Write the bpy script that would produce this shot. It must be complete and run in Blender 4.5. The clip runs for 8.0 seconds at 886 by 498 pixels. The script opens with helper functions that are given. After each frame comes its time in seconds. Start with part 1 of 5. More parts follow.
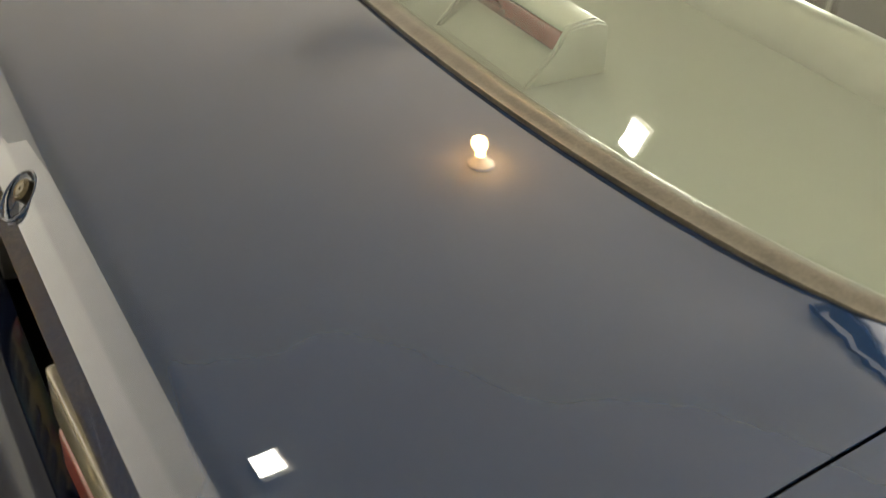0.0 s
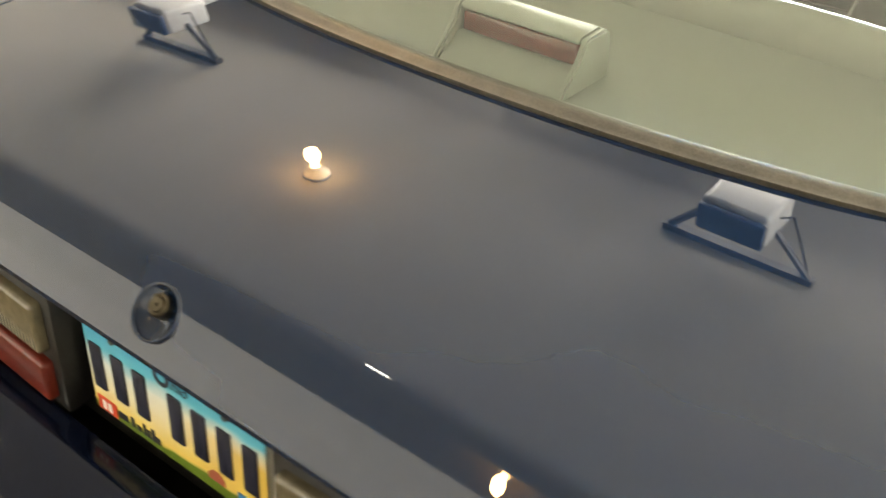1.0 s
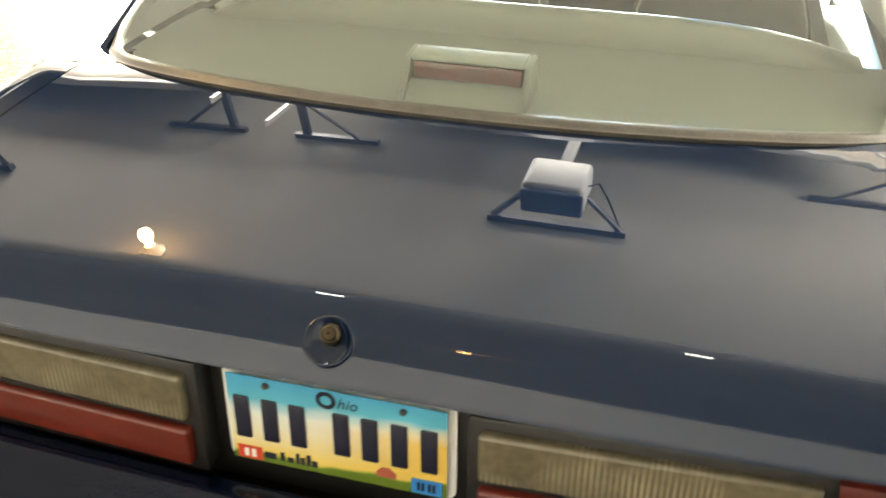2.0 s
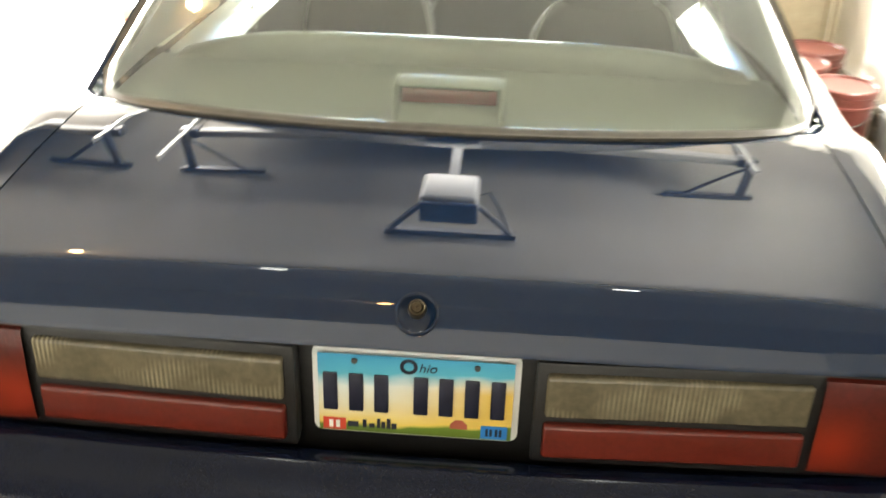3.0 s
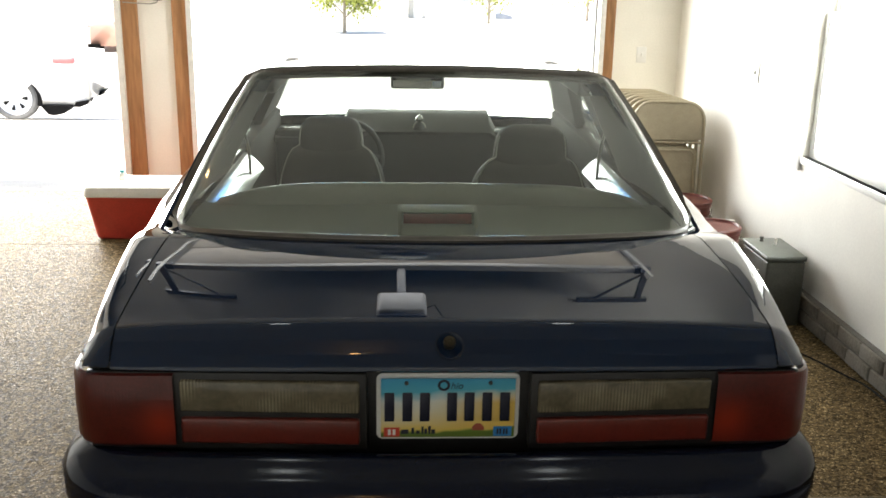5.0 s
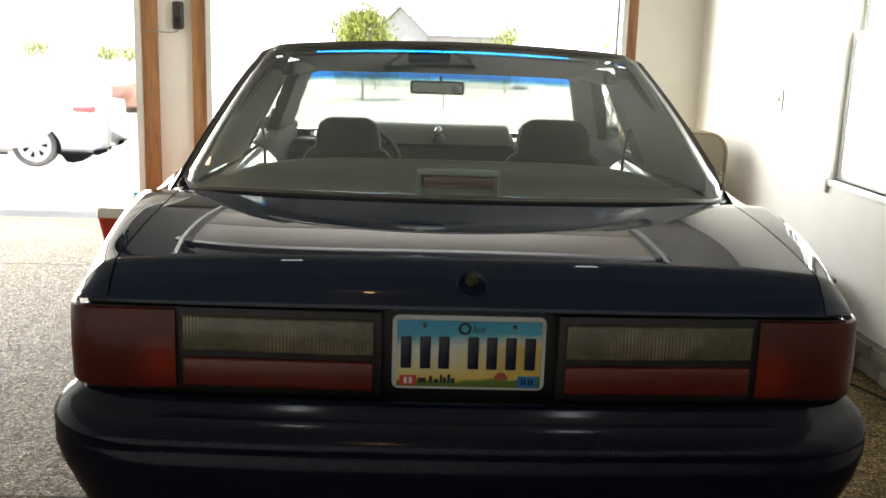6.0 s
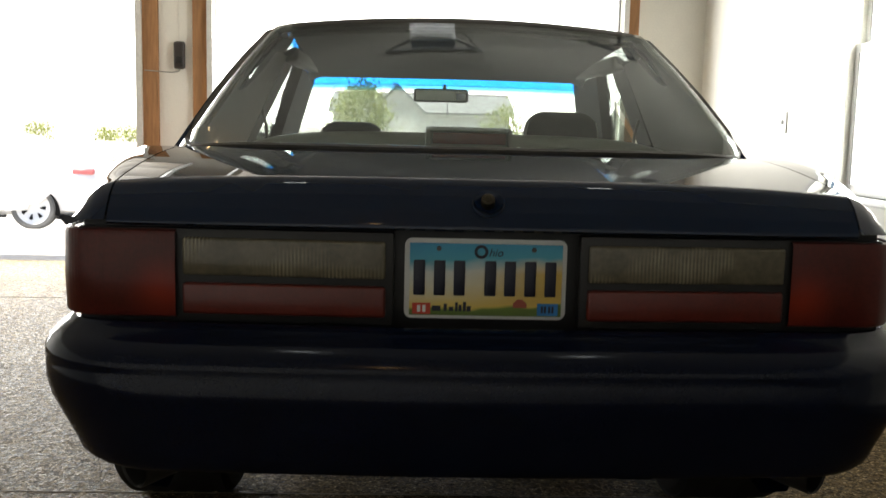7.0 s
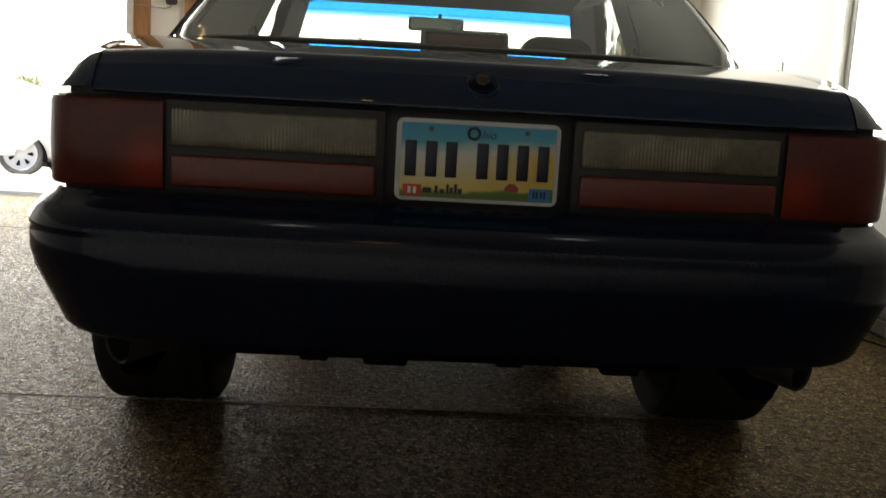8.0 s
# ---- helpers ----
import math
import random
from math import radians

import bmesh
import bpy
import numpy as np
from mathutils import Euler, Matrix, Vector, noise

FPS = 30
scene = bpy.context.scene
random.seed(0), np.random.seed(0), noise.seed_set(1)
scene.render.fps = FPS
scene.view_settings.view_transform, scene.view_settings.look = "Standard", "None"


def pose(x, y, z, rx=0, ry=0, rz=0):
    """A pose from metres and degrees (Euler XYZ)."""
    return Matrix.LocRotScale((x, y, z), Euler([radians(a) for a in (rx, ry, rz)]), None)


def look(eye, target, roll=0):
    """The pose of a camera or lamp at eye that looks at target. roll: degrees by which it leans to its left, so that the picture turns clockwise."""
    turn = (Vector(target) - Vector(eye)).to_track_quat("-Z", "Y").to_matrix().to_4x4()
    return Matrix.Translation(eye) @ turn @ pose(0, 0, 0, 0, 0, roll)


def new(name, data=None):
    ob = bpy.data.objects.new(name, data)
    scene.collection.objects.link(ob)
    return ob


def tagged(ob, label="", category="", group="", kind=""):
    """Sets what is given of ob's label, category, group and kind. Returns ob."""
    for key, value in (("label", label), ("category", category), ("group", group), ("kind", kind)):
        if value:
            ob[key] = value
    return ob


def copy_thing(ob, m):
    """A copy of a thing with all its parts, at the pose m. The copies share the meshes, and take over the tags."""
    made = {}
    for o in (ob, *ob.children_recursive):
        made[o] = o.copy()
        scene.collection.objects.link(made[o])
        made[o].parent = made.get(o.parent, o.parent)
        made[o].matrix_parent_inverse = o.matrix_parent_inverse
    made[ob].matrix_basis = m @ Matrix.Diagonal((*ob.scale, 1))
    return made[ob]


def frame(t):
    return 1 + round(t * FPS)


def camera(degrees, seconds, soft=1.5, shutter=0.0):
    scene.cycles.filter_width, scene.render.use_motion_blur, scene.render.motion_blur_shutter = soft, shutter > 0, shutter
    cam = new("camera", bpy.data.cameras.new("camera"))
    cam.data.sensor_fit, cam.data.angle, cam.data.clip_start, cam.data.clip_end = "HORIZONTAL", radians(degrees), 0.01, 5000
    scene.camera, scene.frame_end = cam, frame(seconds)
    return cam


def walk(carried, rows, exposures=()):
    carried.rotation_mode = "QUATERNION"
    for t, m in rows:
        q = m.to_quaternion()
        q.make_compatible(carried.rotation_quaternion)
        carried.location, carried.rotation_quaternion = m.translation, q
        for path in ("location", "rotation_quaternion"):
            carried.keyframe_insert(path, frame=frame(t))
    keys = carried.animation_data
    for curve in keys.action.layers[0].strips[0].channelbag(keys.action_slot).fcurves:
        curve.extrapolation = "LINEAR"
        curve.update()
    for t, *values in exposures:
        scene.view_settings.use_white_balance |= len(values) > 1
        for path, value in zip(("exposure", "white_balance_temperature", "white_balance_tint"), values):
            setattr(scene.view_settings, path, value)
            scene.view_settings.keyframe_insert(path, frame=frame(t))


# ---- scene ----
cam = camera(49.47, 8.0, shutter=0.5)
EXPOSURES = [(0.0, 3.6, 8250, 10), (1.5, 3.6, 8150, 10), (3.0, 3.5, 7550, 10), (3.6, 3.4, 7100, 10), (4.5, 1.95, 6950, 10), (5.2, 1.6, 6950, 10), (6.3, 1.12, 6950, 10), (7.0, 0.95, 7000, 10), (8.0, 0.6, 7300, 10)]
PATH = [
    (0, (0.934, -0.129, 1.536), (-0.192, 0.666, 0.542), 5.9),
    (0.5, (0.806, -0.301, 1.527), (-0.159, 0.712, 0.561), 4.3),
    (1, (0.650, -0.466, 1.549), (-0.157, 0.689, 0.599), 4.0),
    (1.5, (0.521, -0.692, 1.585), (-0.046, 0.637, 0.689), 2.6),
    (1.7, (0.464, -0.766, 1.591), (-0.029, 0.612, 0.725), 1.2),
    (2.8, (0.151, -1.098, 1.633), (-0.018, 0.380, 0.810), 2.1),
    (3, (0.101, -1.165, 1.645), (-0.003, 0.611, 0.731), 1.8),
    (3.2, (0.041, -1.249, 1.671), (0.078, 0.553, 0.803), 0.7),
    (3.5, (-0.014, -1.392, 1.683), (0.123, 0.466, 0.955), 0.2),
    (4, (-0.043, -1.605, 1.730), (0.030, 0.317, 1.189), -0.9),
    (4.5, (-0.044, -1.775, 1.740), (0.020, 0.144, 1.178), 0.7),
    (5, (-0.117, -1.883, 1.710), (-0.015, 0.030, 1.147), 1.1),
    (5.2, (-0.132, -1.880, 1.690), (-0.051, 0.033, 1.115), 0.9),
    (6.3, (-0.125, -1.809, 1.297), (-0.050, 0.156, 0.931), 2.0),
    (6.5, (-0.129, -1.797, 1.239), (-0.054, 0.170, 0.889), 2.0),
    (7, (-0.148, -1.791, 1.096), (-0.074, 0.191, 0.838), 1.4),
    (7.3, (-0.164, -1.806, 1.026), (-0.117, 0.179, 0.790), 2.0),
    (7.5, (-0.172, -1.809, 0.997), (-0.129, 0.177, 0.761), 2.8),
    (7.7, (-0.168, -1.803, 0.962), (-0.077, 0.177, 0.683), 3.0),
    (8, (-0.146, -1.795, 0.932), (-0.046, 0.177, 0.612), 3.2),
]
walk(cam, [(t, look(eye, target, roll)) for t, eye, target, roll in PATH], EXPOSURES)


# ---------------------------------------------------------------- light
world = bpy.data.worlds.new("world")
scene.world = world
world.use_nodes = True
wn, wl = world.node_tree.nodes, world.node_tree.links
wn.clear()
sky = wn.new("ShaderNodeTexSky")
sky.sky_type, sky.sun_disc = "NISHITA", False
SUN_ELEVATION, SUN_AZIMUTH = radians(71), radians(238)   # azimuth from +y towards +x
sky.dust_density = 1.0
sky.sun_elevation, sky.sun_rotation = SUN_ELEVATION, SUN_AZIMUTH
bg, wo = wn.new("ShaderNodeBackground"), wn.new("ShaderNodeOutputWorld")
bg.inputs["Strength"].default_value = 0.15
wl.new(sky.outputs[0], bg.inputs[0])
wl.new(bg.outputs[0], wo.inputs[0])

sun = new("sun", bpy.data.lights.new("sun", "SUN"))
sun.data.energy, sun.data.angle, sun.data.color = 5.0, radians(0.5), (1.0, 0.95, 0.87)
_d = Vector((math.sin(SUN_AZIMUTH) * math.cos(SUN_ELEVATION), math.cos(SUN_AZIMUTH) * math.cos(SUN_ELEVATION), math.sin(SUN_ELEVATION)))
sun.matrix_world = look(_d * 40, (0, 0, 0))


def daylight(name, x, y, z, rx, rz, w, h, watts):
    """An area lamp in an opening, for the sky's light."""
    data = bpy.data.lights.new(name, "AREA")
    data.shape, data.size, data.size_y, data.energy, data.color = "RECTANGLE", w, h, watts, (0.93, 0.97, 1.0)
    ob = new(name, data)
    ob.matrix_world = pose(x, y, z, rx, 0, rz)
    return ob


daylight("sky_light_main_door", -0.1, 5.55, 1.08, -90, 0, 2.8, 2.1, 112)
daylight("sky_light_second_door", -3.48, 5.55, 1.08, -90, 0, 2.6, 2.1, 185)
daylight("sky_light_window", 2.2, 2.43, 1.45, 90, 90, 0.95, 1.25, 46)

# ---------------------------------------------------------------- materials


def material(name, color, rough=0.5, metal=0.0, coat=0.0, spec=0.5):
    m = bpy.data.materials.new(name)
    m.use_nodes = True
    b = m.node_tree.nodes["Principled BSDF"]
    b.inputs["Base Color"].default_value = (*color, 1)
    b.inputs["Roughness"].default_value = rough
    b.inputs["Metallic"].default_value = metal
    b.inputs["Coat Weight"].default_value = coat
    b.inputs["Coat Roughness"].default_value = 0.012
    b.inputs["Coat IOR"].default_value = 1.5
    b.inputs["Specular IOR Level"].default_value = spec
    return m


def varied(m, scale=30.0, amount=0.25, bump=0.0, fine=6.0, rough_amount=0.0, stretch=(1, 1, 1)):
    """Variation at two scales in colour, gloss and relief."""
    t = m.node_tree
    n, l, b = t.nodes, t.links, t.nodes["Principled BSDF"]
    co, mp = n.new("ShaderNodeTexCoord"), n.new("ShaderNodeMapping")
    mp.inputs["Scale"].default_value = stretch
    l.new(co.outputs["Object"], mp.inputs["Vector"])
    a, c = n.new("ShaderNodeTexNoise"), n.new("ShaderNodeTexNoise")
    for tex, s in ((a, scale), (c, scale * fine)):
        tex.inputs["Scale"].default_value, tex.inputs["Detail"].default_value = s, 6
        l.new(mp.outputs[0], tex.inputs["Vector"])
    mix = n.new("ShaderNodeMath")
    mix.operation = "ADD"
    l.new(a.outputs["Fac"], mix.inputs[0])
    l.new(c.outputs["Fac"], mix.inputs[1])
    rng = n.new("ShaderNodeMapRange")
    rng.inputs["From Min"].default_value, rng.inputs["From Max"].default_value = 0.7, 1.3
    rng.inputs["To Min"].default_value, rng.inputs["To Max"].default_value = 1 - amount, 1 + amount
    l.new(mix.outputs[0], rng.inputs["Value"])
    col = b.inputs["Base Color"].default_value[:]
    mul = n.new("ShaderNodeVectorMath")
    mul.operation = "SCALE"
    mul.inputs[0].default_value = col[:3]
    l.new(rng.outputs[0], mul.inputs["Scale"])
    l.new(mul.outputs[0], b.inputs["Base Color"])
    if rough_amount:
        r2 = n.new("ShaderNodeMapRange")
        r0 = b.inputs["Roughness"].default_value
        r2.inputs["To Min"].default_value, r2.inputs["To Max"].default_value = max(0.02, r0 - rough_amount), r0 + rough_amount
        l.new(a.outputs["Fac"], r2.inputs["Value"])
        l.new(r2.outputs[0], b.inputs["Roughness"])
    if bump:
        bp = n.new("ShaderNodeBump")
        bp.inputs["Strength"].default_value, bp.inputs["Distance"].default_value = 1.0, bump
        l.new(c.outputs["Fac"], bp.inputs["Height"])
        l.new(bp.outputs[0], b.inputs["Normal"])
    return m


def glass(name, tint):
    m = bpy.data.materials.new(name)
    m.use_nodes = True
    n, l = m.node_tree.nodes, m.node_tree.links
    n.clear()
    o, mx, lw = n.new("ShaderNodeOutputMaterial"), n.new("ShaderNodeMixShader"), n.new("ShaderNodeLayerWeight")
    tr, gl = n.new("ShaderNodeBsdfTransparent"), n.new("ShaderNodeBsdfGlossy")
    lw.inputs["Blend"].default_value = 0.5
    pw, ma = n.new("ShaderNodeMath"), n.new("ShaderNodeMath")
    pw.operation, pw.inputs[1].default_value = "POWER", 5.0
    ma.operation, ma.inputs[1].default_value, ma.inputs[2].default_value = "MULTIPLY_ADD", 0.88, 0.075
    l.new(lw.outputs["Facing"], pw.inputs[0])
    l.new(pw.outputs[0], ma.inputs[0])
    tr.inputs["Color"].default_value = (*tint, 1)
    gl.inputs["Roughness"].default_value = 0.0
    l.new(ma.outputs[0], mx.inputs[0])
    l.new(tr.outputs[0], mx.inputs[1])
    l.new(gl.outputs[0], mx.inputs[2])
    l.new(mx.outputs[0], o.inputs[0])
    return m


def emitter(name, color, strength):
    m = material(name, color)
    b = m.node_tree.nodes["Principled BSDF"]
    b.inputs["Emission Color"].default_value = (*color, 1)
    b.inputs["Emission Strength"].default_value = strength
    return m


PAINT = varied(material("navy_paint", (0.0034, 0.0130, 0.036), 0.35, 0.0, 1.0, 0.0), 1.5, 0.06, 0, 2)
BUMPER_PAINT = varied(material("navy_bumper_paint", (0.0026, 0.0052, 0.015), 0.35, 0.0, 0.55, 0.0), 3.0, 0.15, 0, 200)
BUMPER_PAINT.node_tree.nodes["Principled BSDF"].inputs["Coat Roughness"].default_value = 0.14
BLACK_TRIM = varied(material("black_trim", (0.012, 0.012, 0.012), 0.45), 40, 0.3, 0.0003)
RUBBER = varied(material("rubber", (0.012, 0.012, 0.012), 0.85, 0, 0, 0.2), 60, 0.3, 0.0005)
GREY_TYRE = varied(material("grey_tyre", (0.13, 0.13, 0.127), 0.8), 20, 0.2)
# Black of real undersides, also used for shade painted on the parked cars.
UNDER = varied(material("underseal_and_shade_black", (0.006, 0.006, 0.006), 0.9, 0, 0, 0.1), 30, 0.3)
MOULDING = varied(material("window_moulding", (0.06, 0.053, 0.04), 0.35), 40, 0.3, 0.0003)
LENS_RED = varied(material("red_lens", (0.115, 0.014, 0.008), 0.3, 0, 0.15), 20, 0.2)
LENS_HIGH = varied(material("bright_red_lens", (0.13, 0.014, 0.011), 0.15, 0, 0.6), 20, 0.2)
LENS_AMBER = varied(material("dark_red_lens", (0.085, 0.012, 0.008), 0.3, 0, 0.15, 0.3), 20, 0.2)
LENS_CLEAR = varied(material("clear_lens", (0.115, 0.10, 0.066), 0.2, 0, 0.3), 14, 0.25)


def lens_relief(m, ribs, glow_at=None):
    """Fine upright ribs that show in patches, and a painted-in glow for the reflector bowl behind the lens."""
    n, l, b = m.node_tree.nodes, m.node_tree.links, m.node_tree.nodes["Principled BSDF"]
    co = n.new("ShaderNodeTexCoord")
    wv, no, mu, bp = n.new("ShaderNodeTexWave"), n.new("ShaderNodeTexNoise"), n.new("ShaderNodeMath"), n.new("ShaderNodeBump")
    wv.inputs["Scale"].default_value, wv.bands_direction = ribs, "X"
    no.inputs["Scale"].default_value, no.inputs["Detail"].default_value = 9.0, 2
    mr = n.new("ShaderNodeMapRange")
    mr.inputs["From Min"].default_value, mr.inputs["From Max"].default_value = 0.50, 0.66
    l.new(co.outputs["Object"], wv.inputs["Vector"])
    l.new(co.outputs["Object"], no.inputs["Vector"])
    l.new(no.outputs["Fac"], mr.inputs["Value"])
    mu.operation = "MULTIPLY"
    l.new(wv.outputs["Fac"], mu.inputs[0])
    l.new(mr.outputs[0], mu.inputs[1])
    bp.inputs["Strength"].default_value, bp.inputs["Distance"].default_value = (0.6 if glow_at is None else 0.12), 0.002
    l.new(mu.outputs[0], bp.inputs["Height"])
    l.new(bp.outputs[0], b.inputs["Normal"])
    old = b.inputs["Base Color"].links[0].from_socket
    mix = n.new("ShaderNodeMix")
    mix.data_type = "RGBA"
    l.new(old, mix.inputs["A"])
    if glow_at is None:
        mix.inputs["B"].default_value = (0.34, 0.30, 0.20, 1)
        k = n.new("ShaderNodeMath")
        k.operation, k.inputs[1].default_value = "MULTIPLY", 0.75
        l.new(mu.outputs[0], k.inputs[0])
        l.new(k.outputs[0], mix.inputs["Factor"])
    else:
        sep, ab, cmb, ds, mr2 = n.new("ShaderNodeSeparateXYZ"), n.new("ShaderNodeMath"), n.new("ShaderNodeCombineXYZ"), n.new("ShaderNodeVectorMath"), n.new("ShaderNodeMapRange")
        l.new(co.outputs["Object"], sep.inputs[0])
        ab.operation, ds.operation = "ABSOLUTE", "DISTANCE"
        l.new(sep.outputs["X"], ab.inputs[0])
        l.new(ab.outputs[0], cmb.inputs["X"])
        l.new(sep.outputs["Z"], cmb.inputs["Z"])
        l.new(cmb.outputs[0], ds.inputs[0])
        ds.inputs[1].default_value = glow_at
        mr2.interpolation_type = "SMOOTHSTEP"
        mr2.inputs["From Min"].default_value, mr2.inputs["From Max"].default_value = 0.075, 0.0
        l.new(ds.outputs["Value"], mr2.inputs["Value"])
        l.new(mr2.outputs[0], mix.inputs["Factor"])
        # brighter red painted in for light gathered by the reflector bowl
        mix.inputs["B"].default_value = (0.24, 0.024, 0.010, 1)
    l.new(mix.outputs["Result"], b.inputs["Base Color"])


lens_relief(LENS_CLEAR, 45.0)
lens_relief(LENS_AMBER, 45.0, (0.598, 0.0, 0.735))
CHROME = material("chrome", (0.75, 0.74, 0.72), 0.08, 1.0)
BRASS = varied(material("brass", (0.085, 0.072, 0.05), 0.35, 1.0), 80, 0.2)
STEEL = varied(material("dull_steel", (0.11, 0.105, 0.10), 0.5, 0.8), 30, 0.3)
DARK_STEEL = varied(material("dark_steel", (0.03, 0.028, 0.025), 0.55, 0.5), 30, 0.3)
ALLOY = material("dull_alloy_rim", (0.08, 0.08, 0.08), 0.5, 0.6)
SILVER_RIM = material("bright_silver_rim", (0.78, 0.78, 0.78), 0.4, 0.2)
GLASS = glass("rear_glass", (0.9, 0.94, 0.9))
WINDSCREEN = glass("windscreen_glass", (0.96, 0.98, 0.97))
BLUE_BAND = glass("blue_shade_band", (0.05, 0.52, 0.95))
SHELF = varied(material("grey_beige_carpet", (0.17, 0.174, 0.152), 0.9), 60, 0.03, 0.0002)
SHELF_PLASTIC = varied(material("grey_beige_plastic", (0.21, 0.212, 0.185), 0.5), 40, 0.05)
SEAT_TOP = varied(material("grey_seat_vinyl", (0.21, 0.205, 0.18), 0.32), 40, 0.06)
TRIM_GLOSS = varied(material("smooth_grey_trim", (0.3, 0.3, 0.27), 0.18), 20, 0.1)
CLOTH = varied(material("dark_grey_cloth", (0.075, 0.070, 0.061), 0.9), 50, 0.06, 0.0002)
PIPING = material("grey_piping", (0.30, 0.29, 0.26), 0.7)
HEADLINER = varied(material("grey_headliner", (0.15, 0.142, 0.127), 0.9), 40, 0.1, 0.0005)
DASH = varied(material("dark_dash", (0.045, 0.05, 0.05), 0.6), 40, 0.2, 0.0003)
CABIN_DARK = varied(material("charcoal_trim", (0.022, 0.021, 0.019), 0.95, 0, 0, 0.04), 40, 0.2)
MIRROR = material("mirror", (0.45, 0.45, 0.45), 0.02, 1.0)
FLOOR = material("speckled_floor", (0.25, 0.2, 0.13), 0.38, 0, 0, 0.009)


def speckle(m):
    """Chips of tan, brown, cream and dark grey, with broad wear."""
    n, l, b = m.node_tree.nodes, m.node_tree.links, m.node_tree.nodes["Principled BSDF"]
    co = n.new("ShaderNodeTexCoord")
    v = n.new("ShaderNodeTexVoronoi")
    v.inputs["Scale"].default_value = 190.0
    l.new(co.outputs["Object"], v.inputs["Vector"])
    sp = n.new("ShaderNodeSeparateColor")
    l.new(v.outputs["Color"], sp.inputs[0])
    r = n.new("ShaderNodeValToRGB")
    r.color_ramp.interpolation = "CONSTANT"
    e = r.color_ramp.elements
    e[0].position, e[0].color = 0.0, (0.036, 0.025, 0.012, 1)
    e[1].position, e[1].color = 0.22, (0.066, 0.046, 0.022, 1)
    for p, c in ((0.5, (0.088, 0.062, 0.030, 1)), (0.78, (0.125, 0.090, 0.047, 1)), (0.95, (0.24, 0.18, 0.105, 1))):
        e.new(p).color = c
    l.new(sp.outputs[0], r.inputs["Fac"])
    w = n.new("ShaderNodeTexNoise")
    w.inputs["Scale"].default_value, w.inputs["Detail"].default_value = 1.3, 5
    l.new(co.outputs["Object"], w.inputs["Vector"])
    mr = n.new("ShaderNodeMapRange")
    mr.inputs["From Min"].default_value, mr.inputs["From Max"].default_value = 0.3, 0.7
    mr.inputs["To Min"].default_value, mr.inputs["To Max"].default_value = 1.1, 1.4
    l.new(w.outputs["Fac"], mr.inputs["Value"])
    sc = n.new("ShaderNodeVectorMath")
    sc.operation = "SCALE"
    l.new(r.outputs["Color"], sc.inputs[0])
    l.new(mr.outputs[0], sc.inputs["Scale"])
    big = n.new("ShaderNodeTexVoronoi")
    big.inputs["Scale"].default_value = 75.0
    l.new(co.outputs["Object"], big.inputs["Vector"])
    bs = n.new("ShaderNodeSeparateColor")
    l.new(big.outputs["Color"], bs.inputs[0])
    br = n.new("ShaderNodeMapRange")                 # coarse chips, lighter and darker
    br.inputs["To Min"].default_value, br.inputs["To Max"].default_value = 0.45, 1.65
    l.new(bs.outputs[0], br.inputs["Value"])
    s2 = n.new("ShaderNodeVectorMath")
    s2.operation = "SCALE"
    l.new(sc.outputs[0], s2.inputs[0])
    l.new(br.outputs[0], s2.inputs["Scale"])
    l.new(s2.outputs[0], b.inputs["Base Color"])
    rg = n.new("ShaderNodeMapRange")                 # worn and glossy chips
    rg.inputs["To Min"].default_value, rg.inputs["To Max"].default_value = 0.3, 0.6
    l.new(bs.outputs[1], rg.inputs["Value"])
    l.new(rg.outputs[0], b.inputs["Roughness"])
    gr = n.new("ShaderNodeTexNoise")
    gr.inputs["Scale"].default_value, gr.inputs["Detail"].default_value = 95.0, 4
    l.new(co.outputs["Object"], gr.inputs["Vector"])
    bp = n.new("ShaderNodeBump")
    bp.inputs["Strength"].default_value, bp.inputs["Distance"].default_value = 1.0, 0.008
    l.new(gr.outputs["Fac"], bp.inputs["Height"])
    l.new(bp.outputs[0], b.inputs["Normal"])


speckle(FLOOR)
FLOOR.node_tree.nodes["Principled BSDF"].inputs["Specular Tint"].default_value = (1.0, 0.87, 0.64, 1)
CONCRETE = varied(material("pale_concrete", (0.5, 0.48, 0.44), 0.85), 2, 0.15, 0.001, 30)
GRASS = varied(material("lawn", (0.07, 0.1, 0.035), 0.95), 3, 0.4, 0.005, 12)
DRYWALL = varied(material("white_painted_wall", (0.85, 0.83, 0.76), 0.75), 4, 0.04, 0.0006, 20)
# White wall paint toned down to hold reflections and bounced light dim.
BACK_WALL = varied(material("toned_down_wall", (0.48, 0.48, 0.46), 0.75), 4, 0.06, 0.0006, 20)
# Dark grey stands in for a dimly lit white ceiling.
CEILING = varied(material("dimmed_white_ceiling", (0.28, 0.27, 0.248), 0.85), 4, 0.04, 0.0008, 25)
BLOCK = varied(material("grey_block", (0.17, 0.152, 0.12), 0.9), 8, 0.35, 0.002, 10)
MORTAR = varied(material("mortar", (0.15, 0.138, 0.118), 0.95), 8, 0.2, 0.002, 10)
WOOD = varied(material("bare_lumber", (0.34, 0.17, 0.075), 0.75), 9, 0.35, 0.001, 5, stretch=(1, 1, 0.12))
WHITE_VINYL = varied(material("white_vinyl", (0.8, 0.8, 0.77), 0.45), 10, 0.04)
DOOR_SKIN = varied(material("tan_door_skin", (0.26, 0.23, 0.19), 0.6), 6, 0.08)
TRACK = varied(material("bright_galvanised_track", (0.4, 0.4, 0.39), 0.45, 0.4), 30, 0.2)
